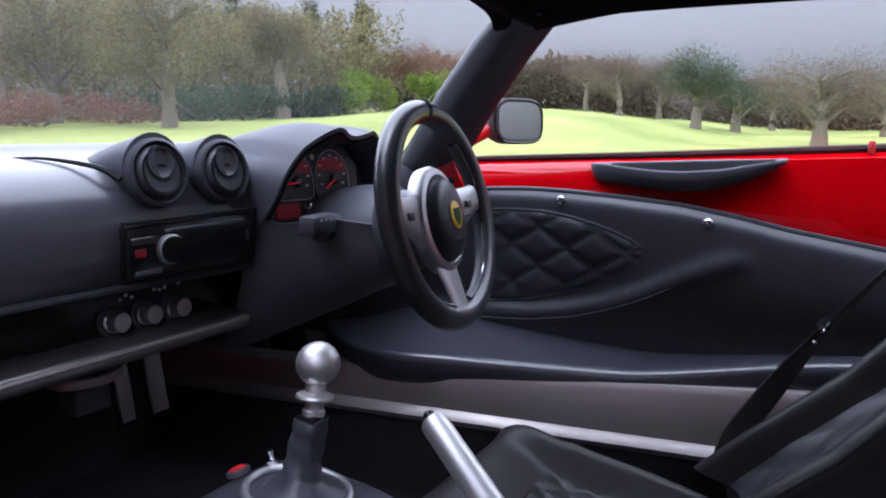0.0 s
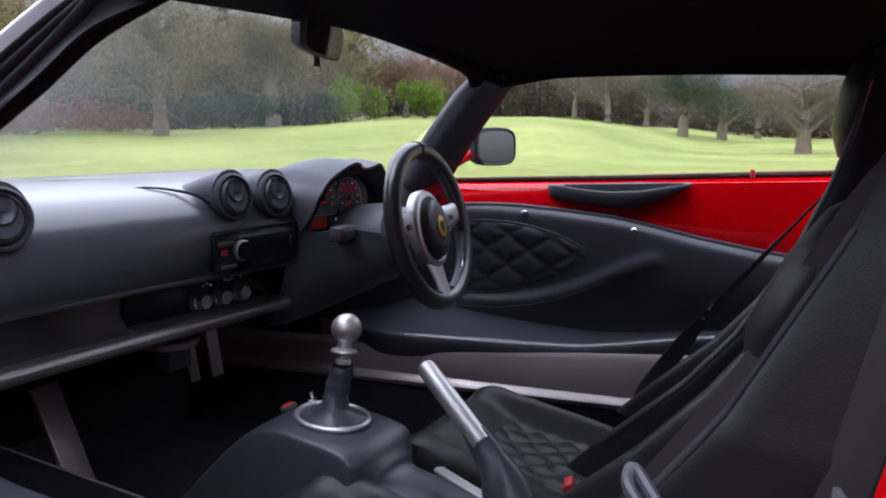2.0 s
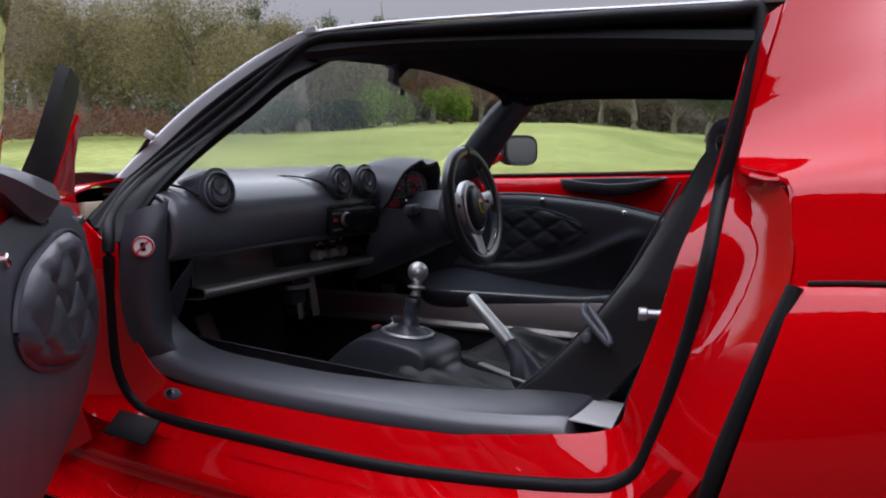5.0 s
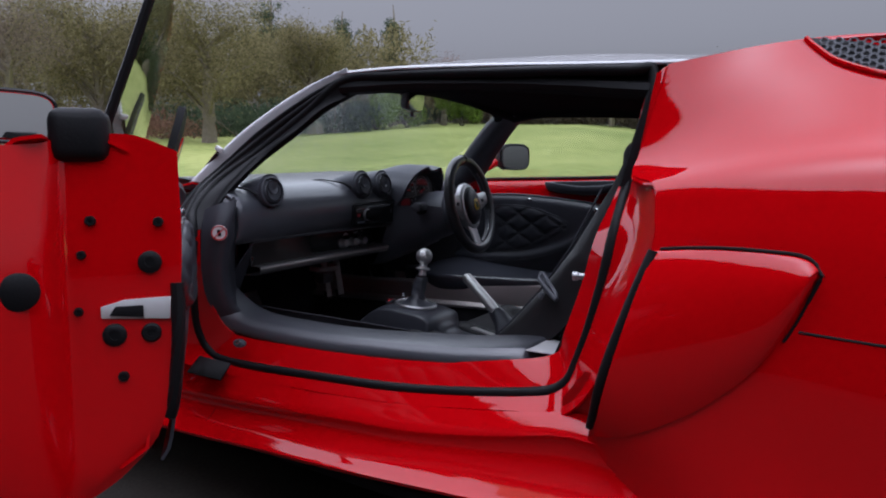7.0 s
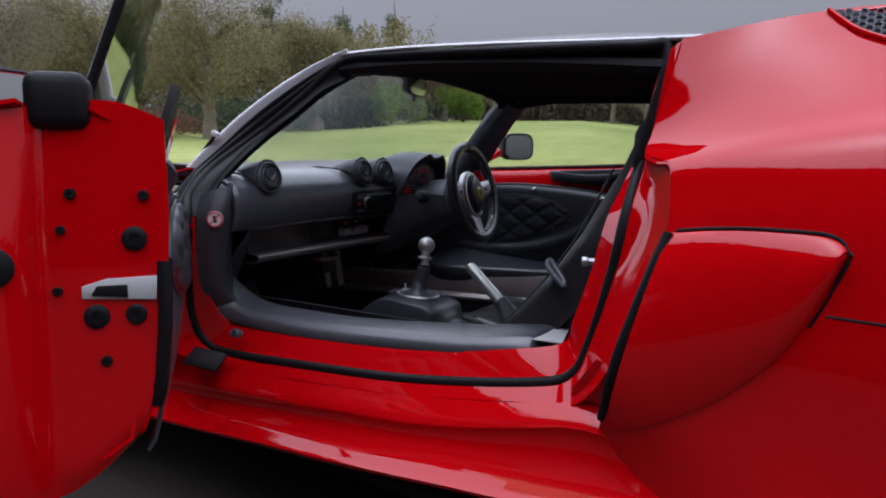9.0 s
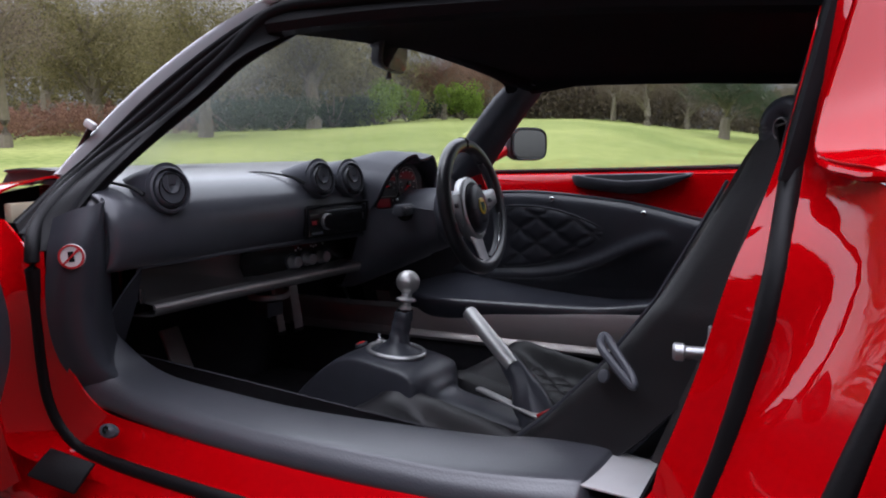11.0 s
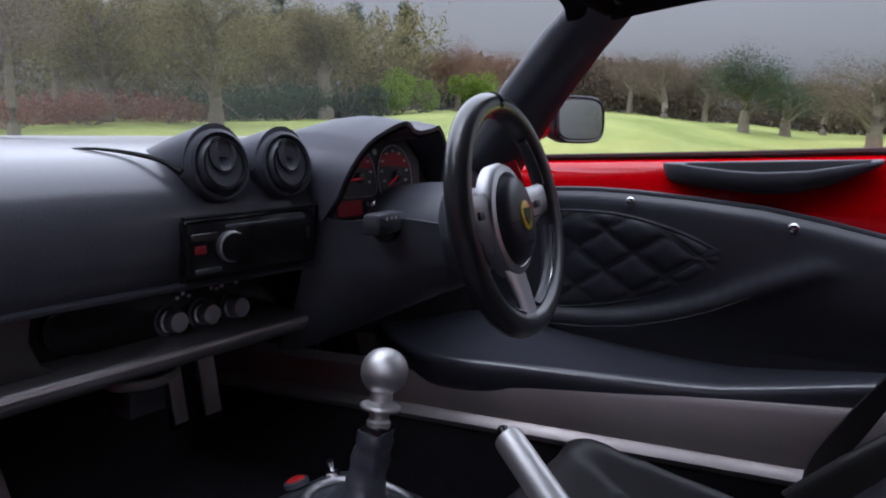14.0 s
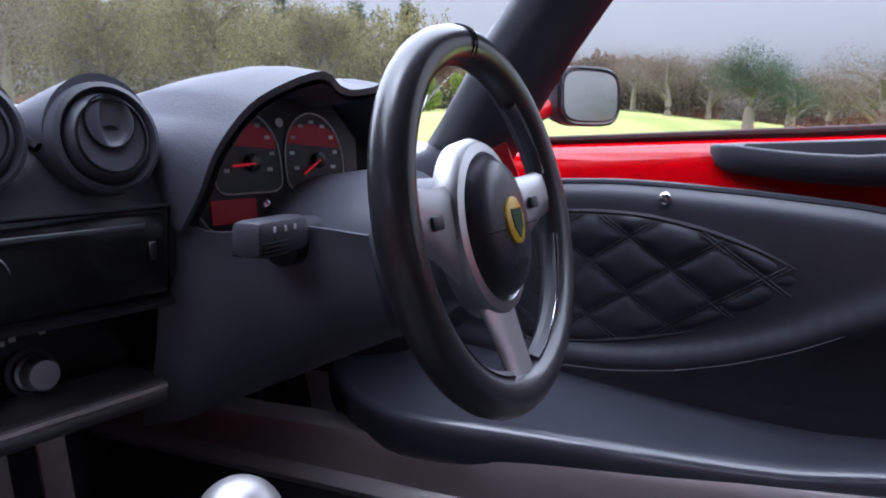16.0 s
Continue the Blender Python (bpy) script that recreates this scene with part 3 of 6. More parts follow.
# passenger windscreen pillar: face in reflected-sky grey, two rubber ridges, inner trim
FACE_IN = spline([(-.80, -.485, .805), (-.72, -.45, .88), (-.63, -.425, .953), (-.50, -.392, 1.028), (-.385, -.368, 1.076)], 24)
FACE_OUT = spline([(-.88, -.475, .80), (-.80, -.445, .875), (-.70, -.41, .955), (-.55, -.378, 1.038), (-.40, -.358, 1.092)], 24)
part("windscreen_pillar", skin([[a.lerp(b, f) + Vector((0, -.008, .008)) * math.sin(math.pi * f) for f in (0, .25, .5, .75, 1)] for a, b in zip(FACE_IN, FACE_OUT)], .006, (0, -1, .6)), PILLAR, car, "windscreen pillar with the sky's grey reflection in its colour")
for g, r in ((.12, .0075), (.5, .009)):
    part("pillar_rubber", tube([p.lerp(q, g) for p, q in zip(spline(PILLAR_OUT, 24), spline(SEAL[:6], 24))], r, 10, 40), RUBBER, car)
part("pillar_trim", tube([p.lerp(q, .75) + Vector((0, .012, .004)) for p, q in zip(spline(SEAL[:6], 24), spline(PILLAR_IN, 24))], .012, 10, 40), HEADLINING, car)

# driver's windscreen pillar
bm = loft([spline([(xf, yf, zf), ((xf + xr) / 2 + .01, (yf + yr) / 2 - .035, (zf + zr) / 2), (xr, yr, zr), ((xf + xr) / 2, yf + .05, (zf + zr) / 2 + .01)], 16, True)
           for xf, yf, zf, xr, yr, zr in ((-.80, .66, .74, -.64, .69, .745), (-.70, .60, .815, -.575, .625, .80), (-.60, .545, .905, -.485, .565, .885), (-.50, .495, .985, -.40, .51, .955), (-.42, .455, 1.03, -.335, .465, 1.0))], True, True)
part("windscreen_pillar", bm, SATIN, car, "black trimmed windscreen pillar")

# windscreen glass
rows = [[(-.865, -.455, .795), (-1.03, -.2, .80), (-1.06, .08, .80), (-1.0, .38, .80), (-.80, .63, .80)],
        [(-.63, -.40, .945), (-.74, -.18, .96), (-.76, .08, .962), (-.72, .34, .945), (-.61, .55, .905)],
        [(-.41, -.345, 1.085), (-.44, -.15, 1.092), (-.445, .07, 1.09), (-.43, .28, 1.065), (-.40, .45, 1.03)]]
w = part("windscreen", grid_skin(rows, 16, 24, .004, (-1, 0, 1)), GLASS, car, "raked windscreen glass")
w.visible_shadow = False

# nose: scuttle, bonnet and wings
rows = [[(-.86, -.60, .77), (-1.0, -.35, .785), (-1.08, .05, .785), (-1.0, .42, .785), (-.80, .70, .765)],
        [(-1.1, -.70, .74), (-1.2, -.35, .76), (-1.25, .05, .765), (-1.2, .45, .76), (-1.1, .82, .735)],
        [(-1.5, -.74, .72), (-1.5, -.4, .66), (-1.55, .05, .65), (-1.5, .5, .66), (-1.5, .86, .72)],
        [(-1.95, -.66, .55), (-2.05, -.35, .52), (-2.1, .05, .52), (-2.05, .45, .52), (-1.95, .78, .55)],
        [(-2.0, -.60, .30), (-2.15, -.3, .25), (-2.2, .05, .25), (-2.15, .4, .25), (-2.0, .72, .30)]]
part("bonnet", grid_skin(rows, 26, 26, -.006, (0, 0, 1)), RED, car, "glossy red bonnet and wings")
for s, y0, y1 in ((-1, -.70, -.74), (1, .82, .86)):
    rows = [[(-.80, y0, .76 if s > 0 else .74), (-.80, y0 + s * .01, .55), (-.80, y0, .30)], [(-1.1, y1 + s * .0, .735), (-1.1, y1 + s * .03, .6), (-1.1, y1 + s * .02, .36)], [(-1.5, y1, .72), (-1.5, y1 + s * .04, .66), (-1.5, y1 + s * .03, .60)], [(-1.9, y1 - s * .06, .58), (-1.9, y1 - s * .05, .45), (-1.9, y1 - s * .06, .36)]]
    part("front_wing", grid_skin(rows, 20, 12, .006), RED, car)
rows = [[(1.60, y, z) for z in (.92, .7, .45, .22)] for y in (-.74, -.4, .03, .46, .80)]
part("tail_panel", grid_skin(rows, 12, 8, .006), RED, car)
for x, y, r in ((-1.25, -.60, .285), (-1.25, .68, .285), (1.08, -.58, .30), (1.08, .66, .30)):
    m = axis((x, y, r + .01), (0, 1, 0))
    wh = part("wheel", lathe([(r * .62, -.10), (r * .9, -.11), (r * .99, -.085), (r, 0), (r * .99, .085), (r * .9, .11), (r * .62, .10)], 36, m), RUBBER, car, "black tyre on a silver rim")
    part("rim", lathe([(.03, -.112), (.05, -.09), (r * .5, -.075), (r * .6, -.105), (r * .63, -.105), (r * .63, .105), (.05, .09)], 30, m), SILVER, wh)

# floor pan, bulkheads and side rails
part("floor_pan", rbox((2.0, 1.2, .03), .005, 1, pose(-.35, .04, .155)), CARPET, car, "black carpeted floor")
part("front_bulkhead", rbox((.03, 1.25, .60), .005, 1, pose(-1.20, .04, .45)), CARPET, car)
part("rear_bulkhead", rbox((.04, .86, .68), .01, 1, pose(.44, .04, .48, 0, 6)), HEADLINING, car)
part("rear_window_frame", tube([(.455, -.33, .83), (.455, .39, .83), (.43, .37, 1.02), (.43, -.31, 1.02)], .02, 8, None, closed=True), RUBBER, car)
rg = part("rear_window", skin([[(.455, -.33, .83), (.43, -.31, 1.02)], [(.455, .39, .83), (.43, .37, 1.02)]], .004), GLASS, car, "small rear window glass")
rg.visible_shadow = False
part("footwell_roof", rbox((.42, 1.15, .015), .004, 1, pose(-.98, .05, .742)), CARPET, car)

# driver's alloy side rail with its lower lip
def along(x):
    return .417 + (x + .73) * .195


rows = [[(x, along(x) + .055, .402 + max(0, x + .75) * .06), (x, along(x) + .012, .398 + max(0, x + .75) * .06), (x, along(x) + .006, .387 + max(0, x + .75) * .06), (x, along(x) + .006, .345), (x, along(x) - .006, .340), (x, along(x) - .012, .332), (x, along(x) - .008, .322), (x, along(x) + .02, .318)] for x in (-1.18, -.9, -.6, -.3, 0, .3)]
part("side_rail", skin(rows, .003), RAIL, car, "satin anodised aluminium chassis rail")
part("side_lining", skin([[(x, along(x) + .016, .3185), (x, along(x) + .02, .17)] for x in (-1.18, -.6, 0, .3)], .003), CARPET, car, "black carpet below the chassis rail")
rows = [[(x, -.40 + .02 * (x + .6), .47), (x, -.385 + .02 * (x + .6), .44), (x, -.385, .17)] for x in (-1.18, -.6, 0, .3)]
part("sill_lining", skin(rows, .003), CARPET, car, "black carpet sill lining")

# driver's padded sill
def pad_row(x, yl, zl, yo, zo):
    return [(x, yo + .01, zo), (x, (yo * .7 + yl * .3), zo - .008), (x, yl + .03, zl + .004), (x, yl + .008, zl + .002), (x, yl - .004, zl - .008), (x, yl - .004, zl - .042), (x, yl + .010, zl - .060), (x, yl + .05, zl - .068)]


rows = [pad_row(-.93, .60, .425, .78, .44), pad_row(-.82, .50, .435, .70, .455), pad_row(-.68, .435, .44, .66, .478), pad_row(-.485, .478, .44, .65, .462), pad_row(-.255, .527, .443, .65, .452), pad_row(-.155, .553, .453, .66, .460), pad_row(.056, .60, .488, .68, .495), pad_row(.30, .625, .515, .70, .525)]
part("sill_pad", grid_skin(rows, 50, 26, .004), PAD, car, "black leather padded sill cover")

part("kick_panel", skin([[(-1.18, .57, .75), (-1.18, .56, .40)], [(-.86, .62, .75), (-.86, .60, .40)], [(-.68, .675, .73), (-.68, .66, .44)]], .004), CARPET, car, "black carpet kick panel")

# passenger's padded sill
def pad2(x, yi, yo, zt, h):
    return [(x, yi + .012, zt - .035), (x, yi + .003, zt - .008), (x, yi - .008, zt), (x, (yi + yo) / 2, zt + .003), (x, yo + .012, zt), (x, yo, zt - .006), (x, yo - .012, zt - h * .5), (x, yo - .014, zt - h), (x, yo + .01, zt - h - .008)]


rows = [pad2(-.72, -.505, -.56, .60, .06), pad2(-.675, -.48, -.565, .53, .06), pad2(-.60, -.455, -.54, .48, .04), pad2(-.45, -.44, -.535, .47, .036), pad2(-.277, -.432, -.533, .473, .034), pad2(-.02, -.415, -.53, .492, .034), pad2(.06, -.40, -.525, .50, .034), pad2(.12, -.392, -.517, .507, .034), pad2(.162, -.386, -.505, .51, .034), pad2(.172, -.387, -.502, .506, .033), pad2(.178, -.388, -.50, .492, .024), pad2(.179, -.388, -.50, .47, .006)]
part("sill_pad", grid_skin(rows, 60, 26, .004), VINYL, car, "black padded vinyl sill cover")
part("sill_plate", plate([(.15, -.50), (.243, -.497), (.23, -.40), (.15, -.395)], .003, pose(0, 0, .5035), .001), DULL, car, "bare alloy sill plate")

# footwell side trim on the passenger's side, with the warning sticker
rows = [[(-.665, -.59, .75), (-.625, -.575, .765), (-.60, -.545, .775), (-.66, -.515, .78)], [(-.66, -.608, .69), (-.612, -.603, .695), (-.60, -.565, .695), (-.65, -.51, .69)], [(-.652, -.618, .60), (-.625, -.602, .60), (-.622, -.565, .59), (-.67, -.50, .58)], [(-.655, -.60, .52), (-.632, -.575, .52), (-.63, -.54, .51), (-.68, -.48, .50)], [(-.65, -.555, .455), (-.625, -.535, .468), (-.615, -.505, .474), (-.67, -.455, .472)]]
part("footwell_trim", grid_skin(rows, 16, 12, .003), LEATHER, car, "black textured footwell side trim")
m = axis((-.606, -.597, .696), (.70, -.70, .05))
st = part("warning_sticker", lathe([(.001, .004), (.0185, .004), (.019, .002), (.019, .0)], 28, m), WHITE, car, "round white warning sticker with a red ring")
bm = lathe([(.0155, .0045), (.0155, .0055), (.0185, .0055), (.0185, .0045)], 28, m)
part("red_ring", bm, RED_PLASTIC, st)
part("red_bar", rbox((.034, .003, .001), .0004, 1, m @ pose(0, 0, .0055, 0, 0, 45)), RED_PLASTIC, st)
part("symbol", rbox((.008, .016, .001), .0004, 1, m @ pose(0, 0, .005, 0, 0, 8)), RUBBER, st)

# small fittings on the sill and pillar
b = part("check_bracket", plate([(-.052, -.028), (.055, -.02), (.05, .03), (-.05, .022)], .006, pose(-.625, -.628, .362, 40, 6, 4), .002), RUBBER, car, "black rubber door check plate")
h = part("latch_socket", plate(ellipse(.02, .011, 20), .006, axis((-.566, -.580, .424), (.1, -.8, .45)), .002), SATIN, car, "small black drain plug")
part("socket_hole", lathe([(.006, 0), (.006, .008), (.003, .008), (.003, .004)], 16, axis((-.566, -.582, .426), (.1, -.8, .45))), CHROME, h)
m = axis((.284, -.456, .657), (-.93, -.3, 0))
sk = part("door_striker", lathe([(.013, 0), (.013, .004), (.0065, .006), (.0065, .024), (.0092, .026), (.0092, .034), (.007, .036)], 20, m), SILVER, car, "silver door striker pin")
part("striker_plate", rbox((.035, .05, .005), .002, 2, m), SILVER, sk)

# side intake: outer blade, black leading strip, dark tube for the gap's shade, and panel joint
TOPL = spline([(.448, 0, .734), (.505, 0, .742), (.565, 0, .747), (.64, 0, .748), (.665, 0, .745), (.677, 0, .738), (.680, 0, .732)], 40)
LOWL = spline([(.372, 0, .428), (.41, 0, .438), (.446, 0, .455), (.50, 0, .488), (.555, 0, .53), (.611, 0, .589), (.648, 0, .652), (.668, 0, .70), (.680, 0, .731)], 40)
leaf = []
for p, q in zip(TOPL, LOWL):
    row = [flank(p.x, p.z + .001, -.004)]
    for g in (0, .02, .05, .1, .2, .35, .5, .65, .8, .9, .96, 1):
        r = p.lerp(q, g)
        row.append(flank(r.x, r.z, .002 + .014 * min(1, g / .16) ** .8 * (1 - g ** 3) + .012 * math.sin(math.pi * g) * (1 - (p.x - .456) / .24)))
    leaf.append(row)
part("intake_leaf", skin(leaf, -.003), RED, car, "red side intake blade")
part("intake_gap_shade", tube([flank(p.x, p.z + .006, .001) for p in TOPL[1:]] + [flank(q.x + .007, q.z - .002, .001) for q in LOWL[:27:-1]], [.0028] * 39 + [.003] * 6 + [.002] * 6, 8), RUBBER, car, "dark tube for the shade in the gap round the intake blade")
part("intake_strip", tube([flank(.446, .738, .006), flank(.43, .68, .009), flank(.407, .60, .010), flank(.387, .53, .009), flank(.363, .44, .005)], [.008, .011, .012, .011, .006], 12, 30), RUBBER, car, "black rubber intake edge")
part("panel_gap", tube([flank(x, .651, -.0005) for x in np.linspace(.665, 1.45, 30)], .0022, 6), RUBBER, car)

# wiper parked beside the pillar
wp = thing("wiper", "black windscreen wiper with a pale jet, resting on the windscreen", "wiper", (-.86, -.45, .80))
part("arm", tube([(-.90, -.44, .80), (-.82, -.455, .85), (-.755, -.465, .892)], .005, 8, 12), RUBBER, wp)
part("blade", ribbon([(-.95, -.38, .815), (-.82, -.44, .862), (-.70, -.43, .925)], .012, .006, 12, (0, 1, .4)), RUBBER, wp)
part("jet", rbox((.022, .012, .014), .004, 2, pose(-.752, -.468, .896, 0, 30, 20)), WHITE, wp, "pale grey washer jet")

# ---- dashboard ----
dash = thing("dashboard", "black textured vinyl dashboard with round vents and an alloy lower beam", "dashboard", (-.70, -.1, .58))
PROFILE = [(-1.06, .812), (-.95, .818), (-.80, .812), (-.70, .802), (-.655, .791), (-.627, .772), (-.612, .742), (-.61, .70), (-.622, .668), (-.64, .656), (-.66, .655)]


def dash_row(y, dx, dz):
    return [(x + dx, max(y, float(np.interp(x, [-.70, -.645], [-.455, -.56]))), z + dz) for x, z in PROFILE]


rows = [dash_row(-.545, -.05, -.03), dash_row(-.54, -.03, -.012), dash_row(-.53, -.02, -.006), dash_row(-.50, 0, 0), dash_row(-.25, -.004, 0), dash_row(-.05, -.006, 0), dash_row(.10, -.004, 0), dash_row(.14, -.02, 0), dash_row(.40, -.07, -.004), dash_row(.63, -.07, -.02)]
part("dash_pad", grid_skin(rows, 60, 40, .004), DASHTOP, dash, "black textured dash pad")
part("pad_lip", tube([(-.635, -.47, .660), (-.633, -.2, .660), (-.633, .11, .655)], .0055, 8, 14), SATIN, dash)
# lower alloy panel and beam
part("lower_panel", rbox((.012, .60, .075), .003, 2, pose(-.70, -.165, .62)), GLOSSY, dash, "black recessed lower panel")
part("shelf_front", plate([(-.455, .588), (-.205, .588), (-.225, .60), (-.235, .625), (-.23, .655), (-.455, .655)], .008, Matrix(((0, 0, 1, -.668), (1, 0, 0, 0), (0, 1, 0, 0), (0, 0, 0, 1))), .002), SHELF, dash, "dark anodised alloy shelf front")
part("beam", grid_skin([[(-.70, y, .592), (-.645, y, .590), (-.634, y, .585), (-.632, y, .575), (-.645, y, .566), (-.70, y, .56)] for y in (-.445, -.2, .10)], 8, 18, .003), BEAM, dash, "grey anodised lower dash beam")
part("beam_edge", tube([(-.634, -.446, .583), (-.634, -.2, .583), (-.634, .10, .583)], .0042, 8, 8), RAIL, dash, "satin alloy beam edge")
part("end_panel", grid_skin([[(-.63, -.47, .66), (-.66, -.50, .60), (-.70, -.52, .52)], [(-.66, -.45, .655), (-.67, -.455, .60), (-.72, -.46, .50)]], 8, 8, .003), LEATHER, dash)
# heater panel
hp = part("heater_panel", plate([(x, y) for x, y in [( .165 * math.copysign(abs(math.cos(a)) ** .6, math.cos(a)), .036 * math.copysign(abs(math.sin(a)) ** .7, math.sin(a))) for a in [2 * math.pi * k / 44 for k in range(44)]]], .008, axis((-.694, -.045, .622), (1, 0, 0)) @ pose(0, 0, 0), .003), GLOSSY, dash, "gloss black heater panel")
for y in (-.075, -.03, .014):
    m = axis((-.685, y + .004, .608), (1, 0, .08)) @ Matrix.Diagonal((.92, .92, 1, 1))
    part("dial_ring", lathe([(.0205, 0), (.0205, .003), (.017, .004), (.017, 0)], 28, m), SATIN, hp)
    d = part("dial", lathe([(.0155, 0), (.0155, .008), (.0135, .010), (.0135, .022), (.012, .0245), (.001, .025)], 28, m), SILVER, hp, "satin silver heater dial")
for k, (y, z) in enumerate(((-.056, .632), (-.048, .636), (-.04, .632), (-.008, .636), (.0, .634), (.008, .636), (-.052, .592), (-.01, .595), (.03, .637))):
    part("legend_bar", rbox((.001, .005, .004), .0003, 1, pose(-.6855, y, z)), WHITE, hp)
# radio
rd = part("radio", rbox((.02, .186, .062), .004, 2, pose(-.612, -.005, .70)), GLOSSY, dash, "gloss black car radio")
part("bezel", tube([(-.603, -.102, .735), (-.603, .092, .735), (-.610, .092, .668), (-.610, -.102, .668)], .0022, 8, None, closed=True), RUBBER, rd)
part("disc_slot", rbox((.002, .12, .004), .0008, 1, pose(-.601, .01, .722)), SATIN, rd)
part("lit_display", rbox((.002, .014, .009), .0008, 1, pose(-.601, -.083, .70)), DIM_RED, rd, "red lit radio key")
part("volume_knob", lathe([(.0175, 0), (.0175, .006), (.015, .008), (.001, .009)], 28, axis((-.602, -.045, .70), (1, 0, 0))), SILVER, rd, "satin metal volume ring")
part("knob_face", lathe([(.0158, .0), (.0158, .010), (.001, .0105)], 28, axis((-.602, -.045, .70), (1, 0, 0))), GLOSSY, rd)
part("eject_key", rbox((.002, .006, .014), .0008, 1, pose(-.601, .075, .703)), SHELF, rd)
part("preset_key", rbox((.002, .034, .005), .0008, 1, pose(-.601, -.074, .677)), SATIN, rd)
part("trim_bar", rbox((.002, .034, .008), .0008, 1, pose(-.601, -.077, .7135)), SHELF, rd, "dark metal trim bar")
# vents with their pods
def vent(at, pod_back):
    at = Vector(at) + Vector((0, 0, -.006))
    m = axis(at, (1, 0.02, .14)) @ Matrix.Diagonal((.88, .88, .9, 1))
    v = part("air_vent", lathe([(.046, -.05), (.0465, -.006), (.045, .003), (.041, .005), (.0385, .001), (.0375, -.004), (.001, -.006)], 40, m), SATIN, dash, "round black air vent")
    part("eyeball", lathe([(.036, -.004), (.0355, .003), (.031, .008), (.026, .0078), (.010, .006), (.001, -.0075)], 36, m), SATIN, v)
    part("inner_ring", lathe([(.0300, .0070), (.0300, .0105), (.0288, .0105), (.0288, .0070)], 36, m @ pose(-.001, .001, 0)), GLOSSY, v)
    part("lens_ring", lathe([(.0217, .0040), (.0217, .0092), (.0205, .0092), (.0205, .0040)], 32, m @ pose(-.001, .0125, 0)), GLOSSY, v)
    rows = []
    for j in range(15):
        r = 1 - j / 14 * .98
        row = []
        for i in range(36):
            u, w = r * math.cos(2 * math.pi * i / 36), r * math.sin(2 * math.pi * i / 36)
            wide = (.5 if u < 0 else .8) * math.sqrt(max(.02, 1 - w * w))
            hollow = max(0, 1 - (u / wide) ** 2) * (1 - w * w) ** .6
            row.append(m @ Vector((-.001 + u * .0205, .0125 + w * .0205, .0096 + .0016 * (1 - r * r) - .0080 * hollow)))
        rows.append(row)
    rows.insert(0, [p - (m.to_3x3() @ Vector((0, 0, .014))) for p in rows[0]])
    part("thumb_dish", loft(rows, True, True), SATIN, v)
    rows = []
    for k in range(9):
        f = k / 8
        c = at + Vector((-.008 - pod_back * f, 0, .002 + .006 * f))
        w, h = .0415 * (1 + .18 * math.sin(math.pi * min(1, f * 1.5)) - .35 * f), .0418 * (1 - f) ** .7 + .002
        rows.append([c + Vector((0, w * math.cos(a), h * math.sin(a) - .012 * f)) for a in [2 * math.pi * q / 30 for q in range(30)]])
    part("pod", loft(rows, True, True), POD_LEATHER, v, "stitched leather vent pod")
    part("seam_fold", tube([at + Vector((-.005, -.046, -.006)), at + Vector((-.03, -.06, .008)), at + Vector((-.09, -.085, .017)), at + Vector((-.13, -.11, .016))], [.004, .003, .002, .001], 6, 14), RUBBER, v)


for p in ((-.609, -.42, .793), (-.618, -.04, .794), (-.612, .052, .792)):
    vent(p, .15)

# ---- instrument binnacle ----
bn = thing("instrument_binnacle", "black leather instrument binnacle hood with twin gauges", "instruments", (-.66, .24, .70))
rim = spline([(-.60, .104, .715), (-.575, .104, .745), (-.562, .110, .775), (-.555, .135, .806), (-.55, .165, .823), (-.549, .199, .834), (-.550, .215, .833), (-.556, .232, .826), (-.560, .255, .823), (-.562, .285, .827), (-.564, .305, .829), (-.575, .335, .80), (-.59, .345, .75), (-.61, .345, .70)], 48)
rows = []
for k in range(9):
    f = k / 8
    row = []
    for p in rim:
        q = Vector((p.x - .30 * f, p.y + .28 * (p.y - .235) * f, lerp(p.z, .808, f ** (.7 if p.z < .8 else 1.4)) + (.012 * math.sin(math.pi * min(1, f * 1.7)) if p.z > .8 else 0)))
        row.append(q)
    rows.append(row)
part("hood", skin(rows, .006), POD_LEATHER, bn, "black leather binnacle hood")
part("hood_seam", tube([p + Vector((-.006, 0, .002)) for p in rim], .0025, 6, 60), RUBBER, bn)
part("hood_lining", loft([[p + Vector((.0, (0.245 - p.y) * .03, -.004)) for p in rim], [Vector((-.64, lerp(p.y, .225, .06), lerp(p.z, .76, .2))) for p in rim]]), SATIN, bn)
fm = axis((-.605, .210, .765), (1, -.08, .12))
part("backplate", plate(ellipse(.115, .085, 40), .004, fm @ pose(0, -.01, -.012)), RUBBER, bn)
cl = part("gauge_panel", plate([(-.095, -.055), (.085, -.055), (.09, .02), (.06, .055), (-.06, .055), (-.098, .02)], .004, fm, .002), DIAL_FACE, bn, "grey gauge cluster with red markings")
